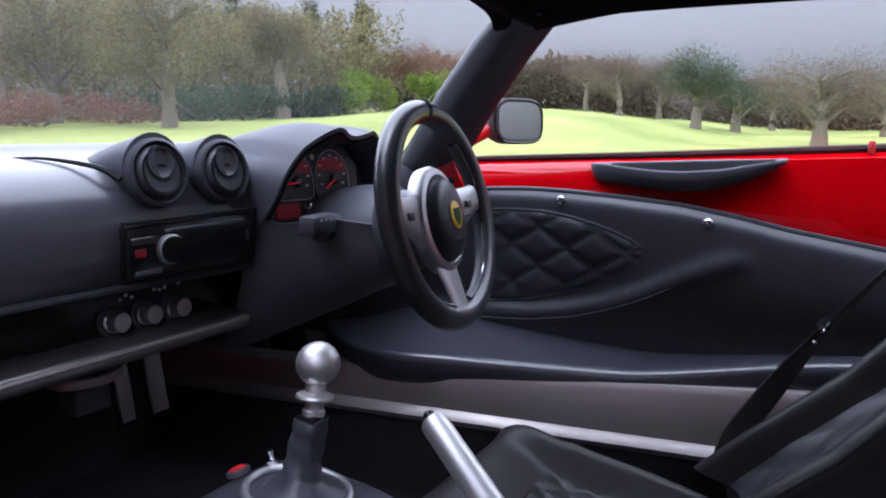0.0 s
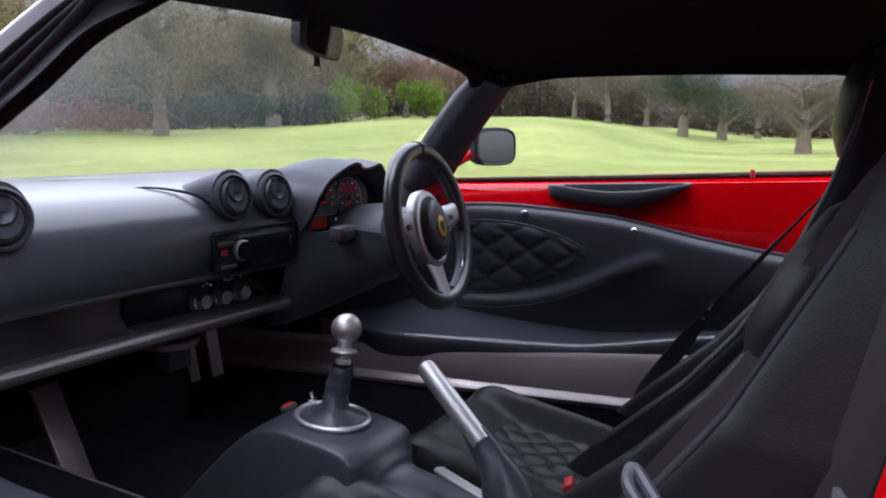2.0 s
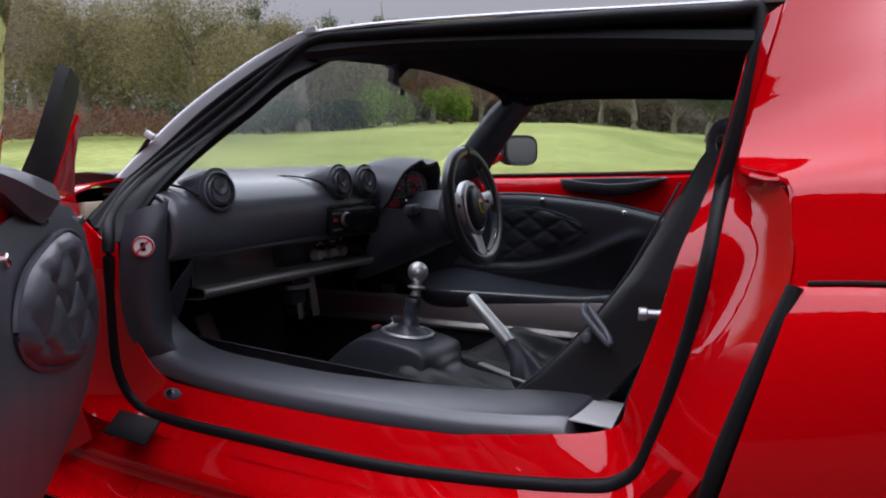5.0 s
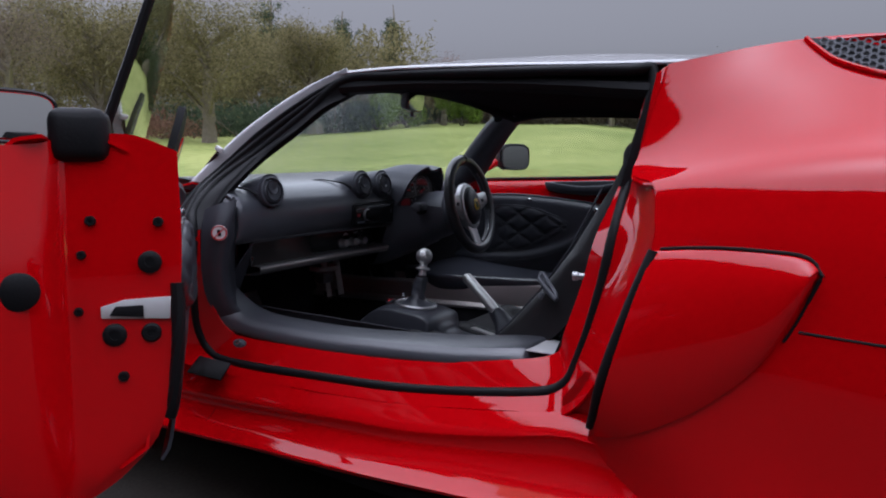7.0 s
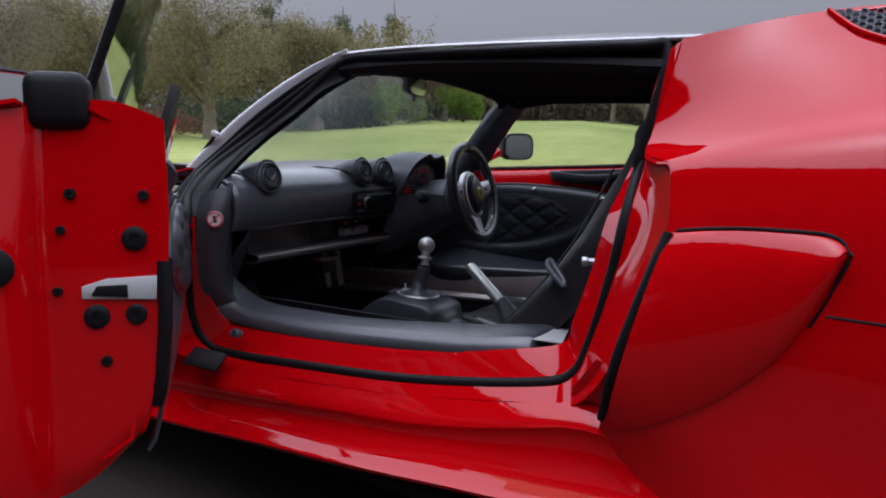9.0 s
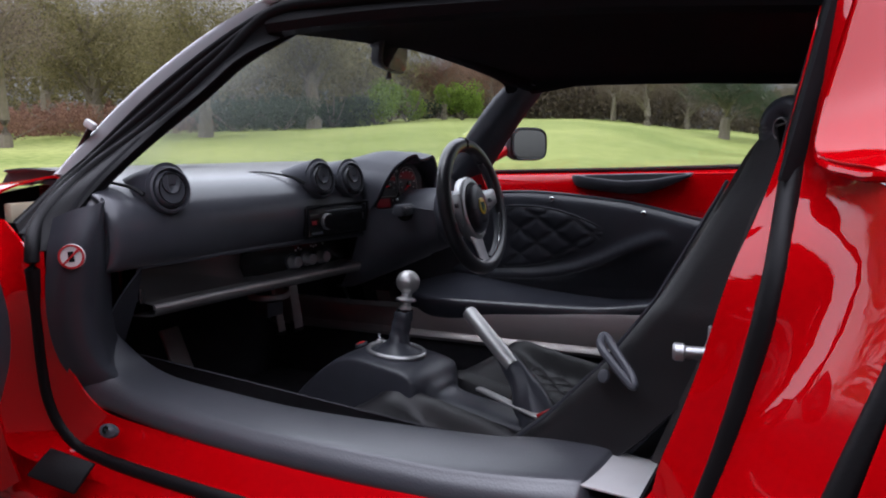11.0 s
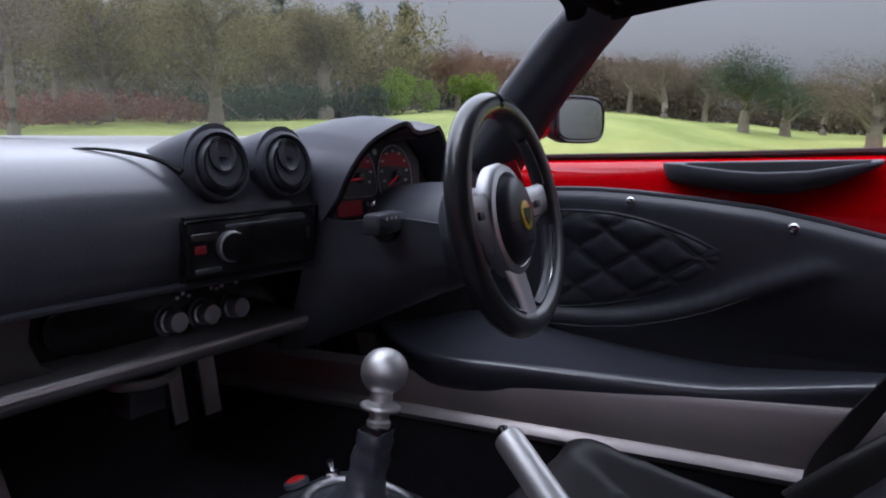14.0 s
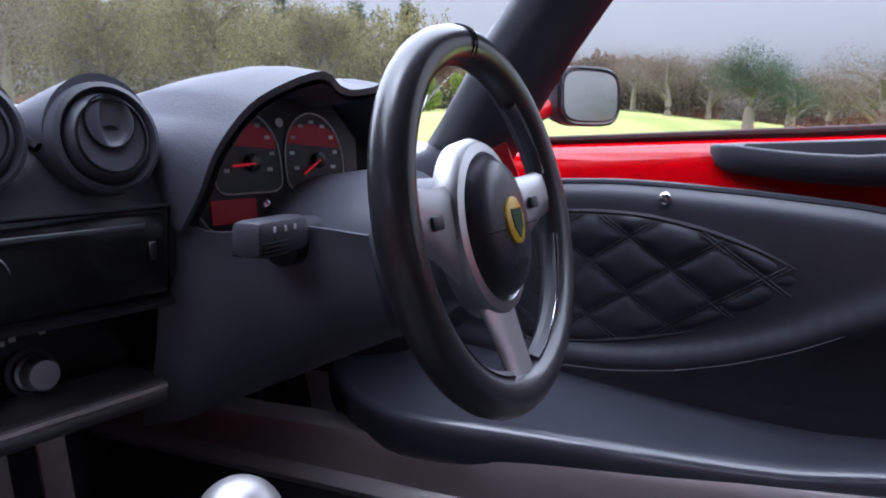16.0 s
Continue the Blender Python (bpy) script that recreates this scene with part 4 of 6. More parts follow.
for cx in (-.040, .033):
    gm = fm @ pose(cx, .006, 0)
    egg = [(p.x, p.y) for p in spline([(-.029, -.030, 0), (0, -.0315, 0), (.029, -.030, 0), (.034, -.012, 0), (.031, .012, 0), (.019, .030, 0), (0, .037, 0), (-.019, .030, 0), (-.031, .012, 0), (-.034, -.012, 0)], 60, True)]
    ga = part("gauge", plate(egg, .001, gm @ pose(0, 0, .0042)), DIAL_FACE, cl)
    part("gauge_ring", tube([gm @ Vector((x, y, .0058)) for x, y in egg], .0008, 6, None, closed=True), WHITE, ga, "thin white gauge outline")
    for k in range(9):
        a = radians(212 - 30.5 * k)
        part("tick", rbox((.0055, .0032, .0006), .0002, 1, gm @ pose(.0255 * math.cos(a), .002 + .027 * math.sin(a), .0056, 0, 0, 0)), WHITE, ga)
    part("needle_hub", lathe([(.0075, .005), (.0075, .0085), (.005, .0095), (.001, .0095)], 20, gm @ pose(.004, -.006, 0)), GLOSSY, ga)
    part("needle", rbox((.024, .0022, .001), .0004, 1, gm @ pose(-.006, -.012 if cx > 0 else -.008, .009, 0, 0, 32 if cx > 0 else 4)), LIT_RED, ga, "red needle")
    part("red_band", plate([(-.030, .010), (.030, .005), (.029, .017), (.015, .026), (-.016, .027), (-.027, .021)], .0004, gm @ pose(0, 0, .0053)), DIM_RED, ga, "red lit band")
part("warning_lamp", lathe([(.004, .0045), (.004, .006), (.001, .006)], 16, fm @ pose(-.003, .034, 0)), DULL, cl)
part("lcd", rbox((.044, .020, .001), .0004, 1, fm @ pose(-.058, -.040, .005)), DIM_RED, cl, "red lit display")
part("gear_bar", rbox((.003, .006, .001), .0003, 1, fm @ pose(-.025, -.036, .005)), WHITE, cl)
for k in range(2):
    part("digit_bar", rbox((.004, .007, .001), .0003, 1, fm @ pose(.027 + k * .008, -.034, .005)), LIT_RED, cl)
part("cowl_lip", tube([fm @ Vector((x, y, .006)) for x, y in ((-.10, .02), (-.098, -.03), (-.08, -.058), (-.04, -.068), (.02, -.066), (.08, -.05))], .003, 8, 40), SATIN, bn)
# lower fairing
rows = [[(-.62, .100, .735), (-.585, .115, .715), (-.53, .15, .72), (-.47, .17, .715)], [(-.64, .105, .66), (-.60, .13, .65), (-.55, .16, .645), (-.47, .185, .66)], [(-.68, .12, .58), (-.65, .14, .575), (-.60, .19, .585), (-.50, .23, .62)], [(-.72, .13, .52), (-.70, .16, .52), (-.66, .22, .54), (-.56, .28, .59)], [(-.80, .20, .50), (-.78, .26, .50), (-.72, .33, .53), (-.60, .35, .58)]]
part("lower_fairing", grid_skin(rows, 24, 24, .003), GREY_PLASTIC, bn, "smooth black column fairing")
part("fairing_screw", lathe([(.004, 0), (.004, .002), (.001, .003)], 14, axis((-.56, .15, .735), (.2, -1, .2))), CHROME, bn)

# ---- steering wheel, column and stalk ----
WC, WN = Vector((-.428, .278, .718)), Vector((1, .119, .228)).normalized()
wm = axis(WC, WN)          # x to the driver's right when seen from the seat is -x here; y up the wheel
sw = thing("steering_wheel", "black leather three-spoke steering wheel with a silver hub", "steering wheel", tuple(WC))
R0, r0 = .1485, .0155
hm = wm @ pose(.009, -.006, -.028) @ Matrix.Diagonal((1.06, 1.22, 1, 1))
ring = [wm @ Vector((R0 * math.cos(a), R0 * math.sin(a), 0)) for a in [2 * math.pi * k / 96 for k in range(96)]]
rows = []
for k in range(96):
    a = 2 * math.pi * k / 96
    rows.append([wm @ Vector(((R0 + r0 * (1.0 if math.cos(b) > 0 else 1.15) * math.cos(b)) * math.cos(a), (R0 + r0 * (1.0 if math.cos(b) > 0 else 1.15) * math.cos(b)) * math.sin(a), r0 * 1.08 * math.sin(b))) for b in [2 * math.pi * q / 16 for q in range(16)]])
part("rim", loft(rows, True, False, None, True), RIM_LEATHER, sw, "black leather rim")
for da in (-1.3, 1.3):
    a = radians(90 + da)
    part("rim_seam", tube([wm @ Vector(((R0 + (r0 + .0006) * math.cos(b)) * math.cos(a), (R0 + (r0 + .0006) * math.cos(b)) * math.sin(a), (r0 * 1.08 + .0006) * math.sin(b))) for b in [2 * math.pi * q / 20 for q in range(20)]], .0009, 5, None, closed=True), RUBBER, sw)
# inner bright piping on the lower and side arcs
for a1, a2 in ((-78, -12), (-168, -102), (15, 50), (130, 165)):
    part("rim_trim", tube([wm @ Vector(((R0 - r0 * 1.12) * math.cos(radians(a)), (R0 - r0 * 1.12) * math.sin(radians(a)), .006)) for a in np.linspace(a1, a2, 14)], .0022, 6), CHROME, sw, "bright inner rim trim")
    part("rim_grip", tube([wm @ Vector(((R0 - r0 * .95) * math.cos(radians(a)), (R0 - r0 * .95) * math.sin(radians(a)), 0)) for a in np.linspace(a1, a2, 14)], .0085, 8), SATIN, sw)


def spoke(a, w0, w1, mat, lab):
    ca, sa = math.cos(radians(a)), math.sin(radians(a))
    rows = []
    for k in range(9):
        f = k / 8
        r = lerp(.05, R0 - .004, f)
        w = lerp(w0, w1, math.sin(f * math.pi / 2)) + .012 * max(0, f - .75) * 4 * .5
        z = lerp(-.012, .002, f)
        ce = Vector((ca * r, sa * r - .012 * (1 - f), z))
        pv = Vector((-sa, ca, 0))
        rows.append([wm @ (ce + pv * w * x + Vector((0, 0, .0055 * y))) for x, y in ((-1, 0), (-.8, .8), (-.3, 1), (.3, 1), (.8, .8), (1, 0), (.7, -1), (-.7, -1))])
    return part("spoke", loft(rows, True, True), mat, sw, lab)


spoke(-90, .033, .022, SILVER, "polished silver lower spoke")
for a in (8, 172):
    sp = spoke(a, .040, .021, SILVER, "silver side spoke")
    ca, sa = math.cos(radians(a)), math.sin(radians(a))
    part("horn_button", rbox((.016, .011, .004), .002, 2, wm @ pose(.098 * ca, .098 * sa - .006, .003, 0, 0, 0)), SATIN, sp)
part("hub_ring", lathe([(.030, -.012), (.063, .004), (.064, .018), (.060, .026), (.053, .028), (.050, .024)], 44, hm), SILVER, sw, "satin silver hub ring")
pd = part("airbag_pad", lathe([(.051, .02), (.050, .030), (.044, .039), (.030, .044), (.001, .046)], 40, hm), LEATHER, sw, "domed black centre pad")
part("pad_split", rbox((.098, .0014, .001), .0004, 1, hm @ pose(0, -.002, .0448)), RUBBER, pd)
bg = part("badge", lathe([(.0165, 0), (.0165, .002), (.0145, .003), (.001, .003)], 32, hm @ pose(0, .002, .0448, 0)), YELLOW, pd, "round yellow and green badge")
part("badge_shape", plate([(-.010, .008), (.010, .008), (.008, -.004), (0, -.012), (-.008, -.004)], .001, hm @ pose(0, .002, .0478, 0)), GREEN, bg)
word = bpy.data.curves.new("pad_word", "FONT")
word.body, word.size, word.extrude, word.align_x = "AIRBAG", .0105, .0004, "CENTER"
word.materials.append(SATIN)
wd = new("pad_word", word)
wd.matrix_world = hm @ pose(.0, -.030, .0447, 16, 0, 0) @ Matrix.Diagonal((1 / 1.06, 1 / 1.22, 1, 1))
wd.parent = pd
wd.matrix_parent_inverse = Matrix.Identity(4)
# column
cb = thing("steering_column", "black plastic steering column shroud with indicator stalk", "steering column", (-.55, .27, .66))
cm = axis(WC, WN)
rows = []
for f, rx, ry in ((0, .052, .052), (.03, .062, .058), (.045, .066, .06), (.05, .078, .07), (.09, .088, .078), (.16, .098, .085), (.24, .10, .085)):
    rows.append([cm @ Vector((rx * math.cos(a), ry * math.sin(a) - .012, -.02 - f)) for a in [2 * math.pi * k / 36 for k in range(36)]])
part("shroud", loft(rows, True, True), GREY_PLASTIC, cb, "two-piece black shroud")
part("shroud_screw", lathe([(.006, 0), (.006, .002), (.002, .003)], 16, axis((-.452, .172, .712), (.3, -1, .1))), CHROME, cb)
stalk = part("indicator_stalk", tube([(-.545, .185, .712), (-.53, .15, .714), (-.52, .12, .716)], .012, 10, 8), SATIN, cb, "black indicator stalk with white marks")
m = axis((-.515, .112, .717), (.25, -1, .02))
part("stalk_lever", rbox((.025, .026, .066), .006, 2, m @ pose(0, 0, -.004)), SATIN, stalk)
part("stalk_collar", lathe([(.016, -.008), (.018, .0), (.016, .012)], 20, axis((-.535, .15, .705), (.2, -1, -.1))), GLOSSY, stalk)
for k in range(4):
    part("grip_rib", rbox((.028, .0012, .03), .0005, 1, m @ pose(0, -.012 + k * .003, .01)), RUBBER, stalk)
for k, zz in enumerate((-.014, -.002, .012)):
    part("stalk_mark", rbox((.0006, .004, .003), .0002, 1, m @ pose(.0132, .006, zz)), WHITE, stalk)

# ---- pedals and footwell fittings ----
for y, x, nm, w in ((.112, -.863, "accelerator_pedal", .030), (.06, -.87, "brake_pedal", .024)):
    pd = thing(nm, "dull alloy pedal hanging in the dark footwell", "pedal", (x, y, .45))
    part("arm", rbox((.008, w, .12), .003, 2, pose(x, y, .455, 0, -10)), RAIL, pd)
    part("pad", rbox((.010, w + .006, .03), .003, 2, pose(x + .006, y, .402, 0, -10)), RUBBER, pd)
br = thing("wiring_bracket", "dull metal bracket and black relay under the dashboard", "bracket", (-.75, -.06, .50))
part("ring_bracket", tube([(-.79, -.10, .522), (-.745, -.10, .524), (-.725, -.06, .524), (-.75, -.02, .524), (-.79, -.02, .522)], .005, 8, 24, flat=1.5), RAIL, br)
part("relay", rbox((.04, .05, .035), .004, 2, pose(-.77, -.06, .492)), SATIN, br)
ft = thing("foot_rest", "bare alloy foot rest bar in the passenger footwell", "foot rest", (-.95, -.2, .2))
part("plate", rbox((.012, .055, .24), .004, 2, pose(-.93, -.175, .33, 0, -24, 8)), RAIL, ft)
part("bracket", rbox((.12, .03, .02), .004, 2, pose(-.97, -.18, .20)), RAIL, ft)
mt = thing("floor_mat", "worn dark grey mat on the passenger floor", "mat", (-.7, -.25, .18))
part("mat", grid_skin([[(-1.08, -.38, .30), (-1.08, -.25, .30), (-1.08, -.13, .30)], [(-.95, -.38, .20), (-.95, -.25, .20), (-.95, -.13, .20)], [(-.8, -.38, .18), (-.8, -.25, .178), (-.8, -.14, .18)], [(-.5, -.38, .18), (-.5, -.25, .176), (-.5, -.15, .18)]], 16, 10, .006), MAT, mt)

# ---- gear console and lever ----
gc = thing("centre_console", "black leather-covered gear tunnel console with an alloy ring", "console", (-.45, -.03, .17))
PR = [(-.80, .19), (-.70, .27), (-.60, .37), (-.54, .420), (-.49, .440), (-.41, .436), (-.36, .430), (-.33, .418), (-.31, .395), (-.27, .372), (-.05, .36), (.15, .36), (.34, .36)]
rows = []
for x, z in PR:
    w = .08 if x > -.6 else .085
    if x > -.32:
        w = .05
    c = -.035 + .02 * (x + .42)
    rows.append([(x, c - w - .012, .16), (x, c - w - .006, max(.17, z - .09)), (x, c - w, z - .022), (x, c - w + .014, z - .004), (x, c, z), (x, c + w - .014, z - .004), (x, c + w, z - .022), (x, c + w + .006, max(.17, z - .09)), (x, c + w + .012, .16)])
part("tunnel_cover", grid_skin(rows, 70, 34, .003), LEATHER, gc, "black leather tunnel cover")
RC = Vector((-.430, -.030, .438))
part("shift_ring", tube([RC + Vector((.062 * math.cos(a), .050 * math.sin(a), .001 - .003 * math.cos(a))) for a in [2 * math.pi * k / 48 for k in range(48)]], .0055, 10, None, closed=True), SILVER, gc, "satin alloy shift ring")
rows = []
for k in range(13):
    f = k / 12
    s = (1 - f) ** 7
    c = RC.lerp(Vector((-.421, -.012, .52)), f)
    row = []
    for q in range(32):
        a = 2 * math.pi * q / 32
        pl = 1 + .35 * math.sin(a * 5 + f * 9) * f
        fold = 1 + .13 * math.sin(a * 4 + f * 7) * math.sin(math.pi * min(1, f * 1.3)) + .07 * math.sin(f * 24 + a)
        row.append(c + Vector((fold * (.036 * s * pl + .0175) * math.copysign(abs(math.cos(a)) ** .7, math.cos(a)), fold * (.026 * s * pl + .0175) * math.copysign(abs(math.sin(a)) ** .7, math.sin(a)), .0015 * math.sin(a * 3 + k * 1.7))))
    rows.append(row)
part("ring_well", lathe([(.001, -.004), (.05, -.004), (.05, .0005), (.001, .0005)], 36, pose(*RC) @ Matrix.Diagonal((1.28, 1.0, 1, 1))), RUBBER, gc)
gl_ = thing("gear_lever", "alloy ball gear lever with a black leather gaiter", "gear lever", tuple(RC))
part("gaiter", loft(rows, True, True), LEATHER, gl_, "creased black leather gaiter")
part("gaiter_cap", rbox((.027, .027, .02), .004, 2, pose(-.421, -.012, .515, -8)), GLOSSY, gl_)
km = axis((-.42, 0, .58), Vector((-.42, 0, .58)) - Vector((-.421, -.014, .50)))
part("shaft", lathe([(.0125, -.062), (.0125, -.052), (.0105, -.05), (.0105, -.042), (.0205, -.0395), (.0215, -.037), (.0205, -.0345), (.0115, -.031), (.0115, -.024), (.0105, -.02), (.0105, -.01)], 32, km), ALLOY, gl_, "turned alloy shaft")
part("ball", lathe([(.0245 * math.sin(radians(a)) + .0001, -.0245 * math.cos(radians(a))) for a in range(0, 181, 9)], 40, km), ALLOY, gl_, "brushed alloy ball knob")
hb_ = thing("hazard_switch", "round red push button on the console", "switch", (-.525, -.03, .43))
part("bezel", lathe([(.014, -.004), (.014, .002), (.011, .003), (.011, 0)], 24, axis((-.528, -.025, .436), (-.35, -.05, 1))), SATIN, hb_)
part("button", lathe([(.0105, -.002), (.0105, .0035), (.008, .005), (.001, .005)], 24, axis((-.528, -.025, .436), (-.35, -.05, 1))), RED_PLASTIC, hb_, "red button")
tg = thing("toggle_switch", "small chrome toggle switch on the console", "switch", (-.50, -.01, .44))
part("nut", lathe([(.009, -.004), (.009, .003), (.006, .004)], 6, axis((-.495, -.002, .446), (-.2, 0, 1))), CHROME, tg)
part("lever", tube([(-.495, -.002, .448), (-.496, -.004, .462)], [.0025, .0045], 10, 5), CHROME, tg)

# ---- handbrake ----
hb = thing("handbrake", "bare alloy handbrake lever with a black gaiter", "handbrake", (-.15, -.03, .37))
ha, hbk = Vector((-.298, .045, .522)), Vector((-.185, -.010, .462))
hd = (ha - hbk).normalized()
L = (ha - hbk).length
part("grip", lathe([(.0145, -.03), (.0155, 0), (.0155, L - .004), (.0145, L), (.011, L + .002), (.001, L + .002)], 28, axis(hbk, hd)), ALLOY, hb, "brushed alloy grip")
part("button", lathe([(.006, L), (.006, L + .012), (.004, L + .014), (.001, L + .014)], 18, axis(hbk, hd)), GLOSSY, hb)
rows = []
P = spline([hbk - hd * .0, hbk - hd * .045 + Vector((.004, .0, -.006)), (-.11, -.045, .40), (-.075, -.06, .362)], 14)
for i, p in enumerate(P):
    f = i / 13
    rr = lerp(.017, .05, f ** 1.4)
    rows.append([p + Vector((rr * math.cos(a) * (1 + .10 * math.sin(3 * a + i)), rr * .75 * math.sin(a) * (1 + .12 * math.sin(5 * a + i * .8)), rr * .5 * math.cos(a) * (1 - f))) for a in [2 * math.pi * q / 28 for q in range(28)]])
part("gaiter", loft(rows, True, True), LEATHER, hb, "creased black leather gaiter")
part("slot_plate", plate([(-.095, -.009), (.095, -.009), (.10, 0), (.095, .009), (-.095, .009), (-.10, 0)], .005, pose(-.150, -.055, .388, 0, 0, -23), .002), ALLOY, hb, "bright alloy slot plate")

# ---- driver's door ----
dd = thing("driver_door", "closed red car door with a quilted black leather card", "car door", (-.25, .70, .45))


def inside(poly, x, z):
    c = False
    n = len(poly)
    for i in range(n):
        (x1, z1), (x2, z2) = poly[i], poly[(i + 1) % n]
        if (z1 > z) != (z2 > z) and x < (x2 - x1) * (z - z1) / (z2 - z1) + x1:
            c = not c
    return c


def belt(x):
    return float(np.interp(x, [-.80, -.61, -.21, .10, .40], [.764, .773, .787, .801, .812]))


def card_top(x):
    return float(np.interp(x, [-.80, -.62, -.556, -.47, -.40, -.30, -.185, -.10, -.015, .116, .25, .40], [.70, .718, .724, .727, .725, .719, .709, .694, .676, .655, .640, .63]))


rows = []
for i in range(30):
    x = -.80 + 1.2 * i / 29
    b, c = belt(x), card_top(x)
    rows.append([(x, .747, b + .004), (x, .740, b + .003), (x, .714, b - .006), (x, .708, lerp(b, c, .25)), (x, .697, lerp(b, c, .7)), (x, .69, c - .02), (x, .70, c - .06)])
part("red_strip", skin(rows, .004), RED, dd, "glossy red painted door top")
ARM = [(-.80, .500), (-.60, .493), (-.535, .497), (-.455, .503), (-.372, .518), (-.30, .540), (-.24, .565), (-.18, .597), (-.14, .616), (-.05, .655), (.4, .66)]


def arm(x):
    return float(np.interp(x, [p[0] for p in ARM], [p[1] for p in ARM]))


def foot(x):
    return float(np.interp(x, [-.80, -.548, -.265, .065, .4], [.49, .458, .448, .475, .50]))


rows = []
for i in range(61):
    x = -.80 + 1.15 * i / 60
    c, f, a = card_top(x), foot(x), arm(x)
    ledge = float(np.interp(x, [-.8, -.6, -.35, -.15, -.05, .4], [.0, .015, .019, .012, .0, 0]))
    row = []
    for j in range(76):
        g = j / 75
        z = lerp(c, f - .02, g)
        d = z - a
        y = .662 + .012 * math.exp(-((z - c) / .012) ** 2) - .010 * math.sin(math.pi * min(1, g * 1.2)) 
        if ledge:
            y -= ledge * (1 / (1 + math.exp(d / .007))) * math.exp(-max(0, -d) / .11)
        y -= .006 * math.exp(-((d + .012) / .012) ** 2) * (ledge > .004)
        row.append((x, y, z))
    rows.append(row)
part("door_card", skin(rows, .006, (0, 1, 0)), LEATHER, dd, "black leather door card with a moulded armrest")
part("card_edge", tube([(-.80 + 1.15 * i / 40, .672, card_top(-.80 + 1.15 * i / 40) + .001) for i in range(41)], .0055, 8), LEATHER, dd)
part("armrest_seam", tube([(x, .6345 - .004 + (.02 if x > -.2 else 0) * (x + .2) / .1, arm(x) - .020) for x in np.linspace(-.62, -.15, 24)], .0012, 6), STITCH, dd)


def quilt_h(u, v, pitch, depth):
    p = (u + v) / pitch
    q = (u - v) / pitch
    d = min(abs(p - round(p)), abs(q - round(q)))
    return depth * (1 - math.exp(-d * 9)) * 1.03


QUILT = [(-.60, .515), (-.60, .668), (-.54, .687), (-.45, .690), (-.39, .684), (-.327, .670), (-.27, .650), (-.231, .629), (-.25, .605), (-.303, .572), (-.38, .540), (-.47, .517), (-.54, .508)]
QC = Vector((-.45, 0, .603))
ol = spline([(x, 0, z) for x, z in QUILT], 72, True)
rows = []
for k in range(25):
    f = 1 - k / 24
    row = []
    for p in ol:
        q = QC.lerp(p, f)
        edge = 1 - math.exp(-(1 - f) * 14)
        row.append((q.x, .652 - .003 * edge - quilt_h(q.x * .9, q.z * 1.35, .099, .0075) * edge, q.z))
    rows.append(row)
part("quilted_insert", loft(rows, True, False), LEATHER, dd, "diamond-quilted leather insert")
part("insert_piping", tube([(p.x, .6505, p.z) for p in ol], .0032, 6, None, closed=True), LEATHER, dd)
# double stitching along the quilt lines
bm = bmesh.new()
qpoly = [(p.x, p.z) for p in ol]
for s in (1, -1):
    for k in range(-40, 40):
        for off in (-.0035, .0035):
            seg = []
            for t in range(60):
                x = -.62 + .40 * t / 59
                z = (s * (k * .099 + off) - s * x * .9 if s > 0 else (x * .9 - (k * .099 + off))) / 1.35
                if inside(qpoly, x, z):
                    seg.append((x, .6482 - quilt_h(x * .9, z * 1.35, .099, .0075), z))
                elif len(seg) > 2:
                    tube(seg, .0007, 4, bm=bm)
                    seg = []
            if len(seg) > 2:
                tube(seg, .0007, 4, bm=bm)
part("quilt_stitching", bm, STITCH, dd, "grey double stitching")
for p in ((-.398, .652, .712), (-.138, .654, .685)):
    part("card_screw", lathe([(.0075, -.004), (.0075, .002), (.005, .0045), (.001, .005)], 20, axis(p, (0, -1, .1))), CHROME, dd, "bright dome-headed screw")
# pull handle: a moulded trough, its front lip dipping below the back one
HX0, HX1 = -.360, -.030


def along_pull(f, xs, ys):
    return float(np.interp(f, xs, ys))


rows, liner = [], []
for i in range(41):
    f = i / 40
    x = lerp(HX0, HX1, f)
    zt = belt(x) - .003
    h = along_pull(f, [0, .02, .06, .12, .25, .5, .65, .8, .92, 1], [.010, .025, .033, .037, .043, .051, .050, .037, .021, .008])
    lip = along_pull(f, [0, .1, .2, .35, .5, .7, .85, 1], [.001, .002, .007, .013, .0165, .015, .008, .002])
    dip = along_pull(f, [0, .09, .2, .5, .8, .95, 1], [0, 0, .011, .018, .013, .003, 0])
    out = along_pull(f, [0, .02, .06, .15, .5, .8, 1], [.003, .010, .016, .022, .031, .025, .008])
    y0 = lerp(.704, .688, f)
    ring = [(x, y0 + .020, zt - .003), (x, y0 + .014, zt), (x, y0 + .006, zt - .001 - dip * .3), (x, y0 - out * .3, zt - lip * .6 - dip), (x, y0 - out * .72, zt - lip - dip * .35), (x, y0 - out * .88, zt - lip), (x, y0 - out, zt - lip - .004), (x, y0 - out * .96, zt - lerp(lip, h, .55)), (x, y0 - out * .6, zt - h), (x, y0 + .006, zt - h + .001), (x, y0 + .020, zt - h + .006)]
    rows.append(spline(ring, 44, True))
    if .12 < f < .97:
        liner.append([(x, y0 + .010, zt - .001), (x, y0 + .004, zt - dip * .35 + .0005), (x, y0 - out * .3, zt - lip * .6 - dip + .0025), (x, y0 - out * .68, zt - lip - dip * .35 + .002)])
part("pull_handle", loft(rows, True, True), SATIN, dd, "black moulded door pull")
# darker skin over the trough puts its shade into the colour
part("pull_shade", skin(liner, .0008), HEADLINING, dd, "dark skin painting the shade in the pull's hollow")
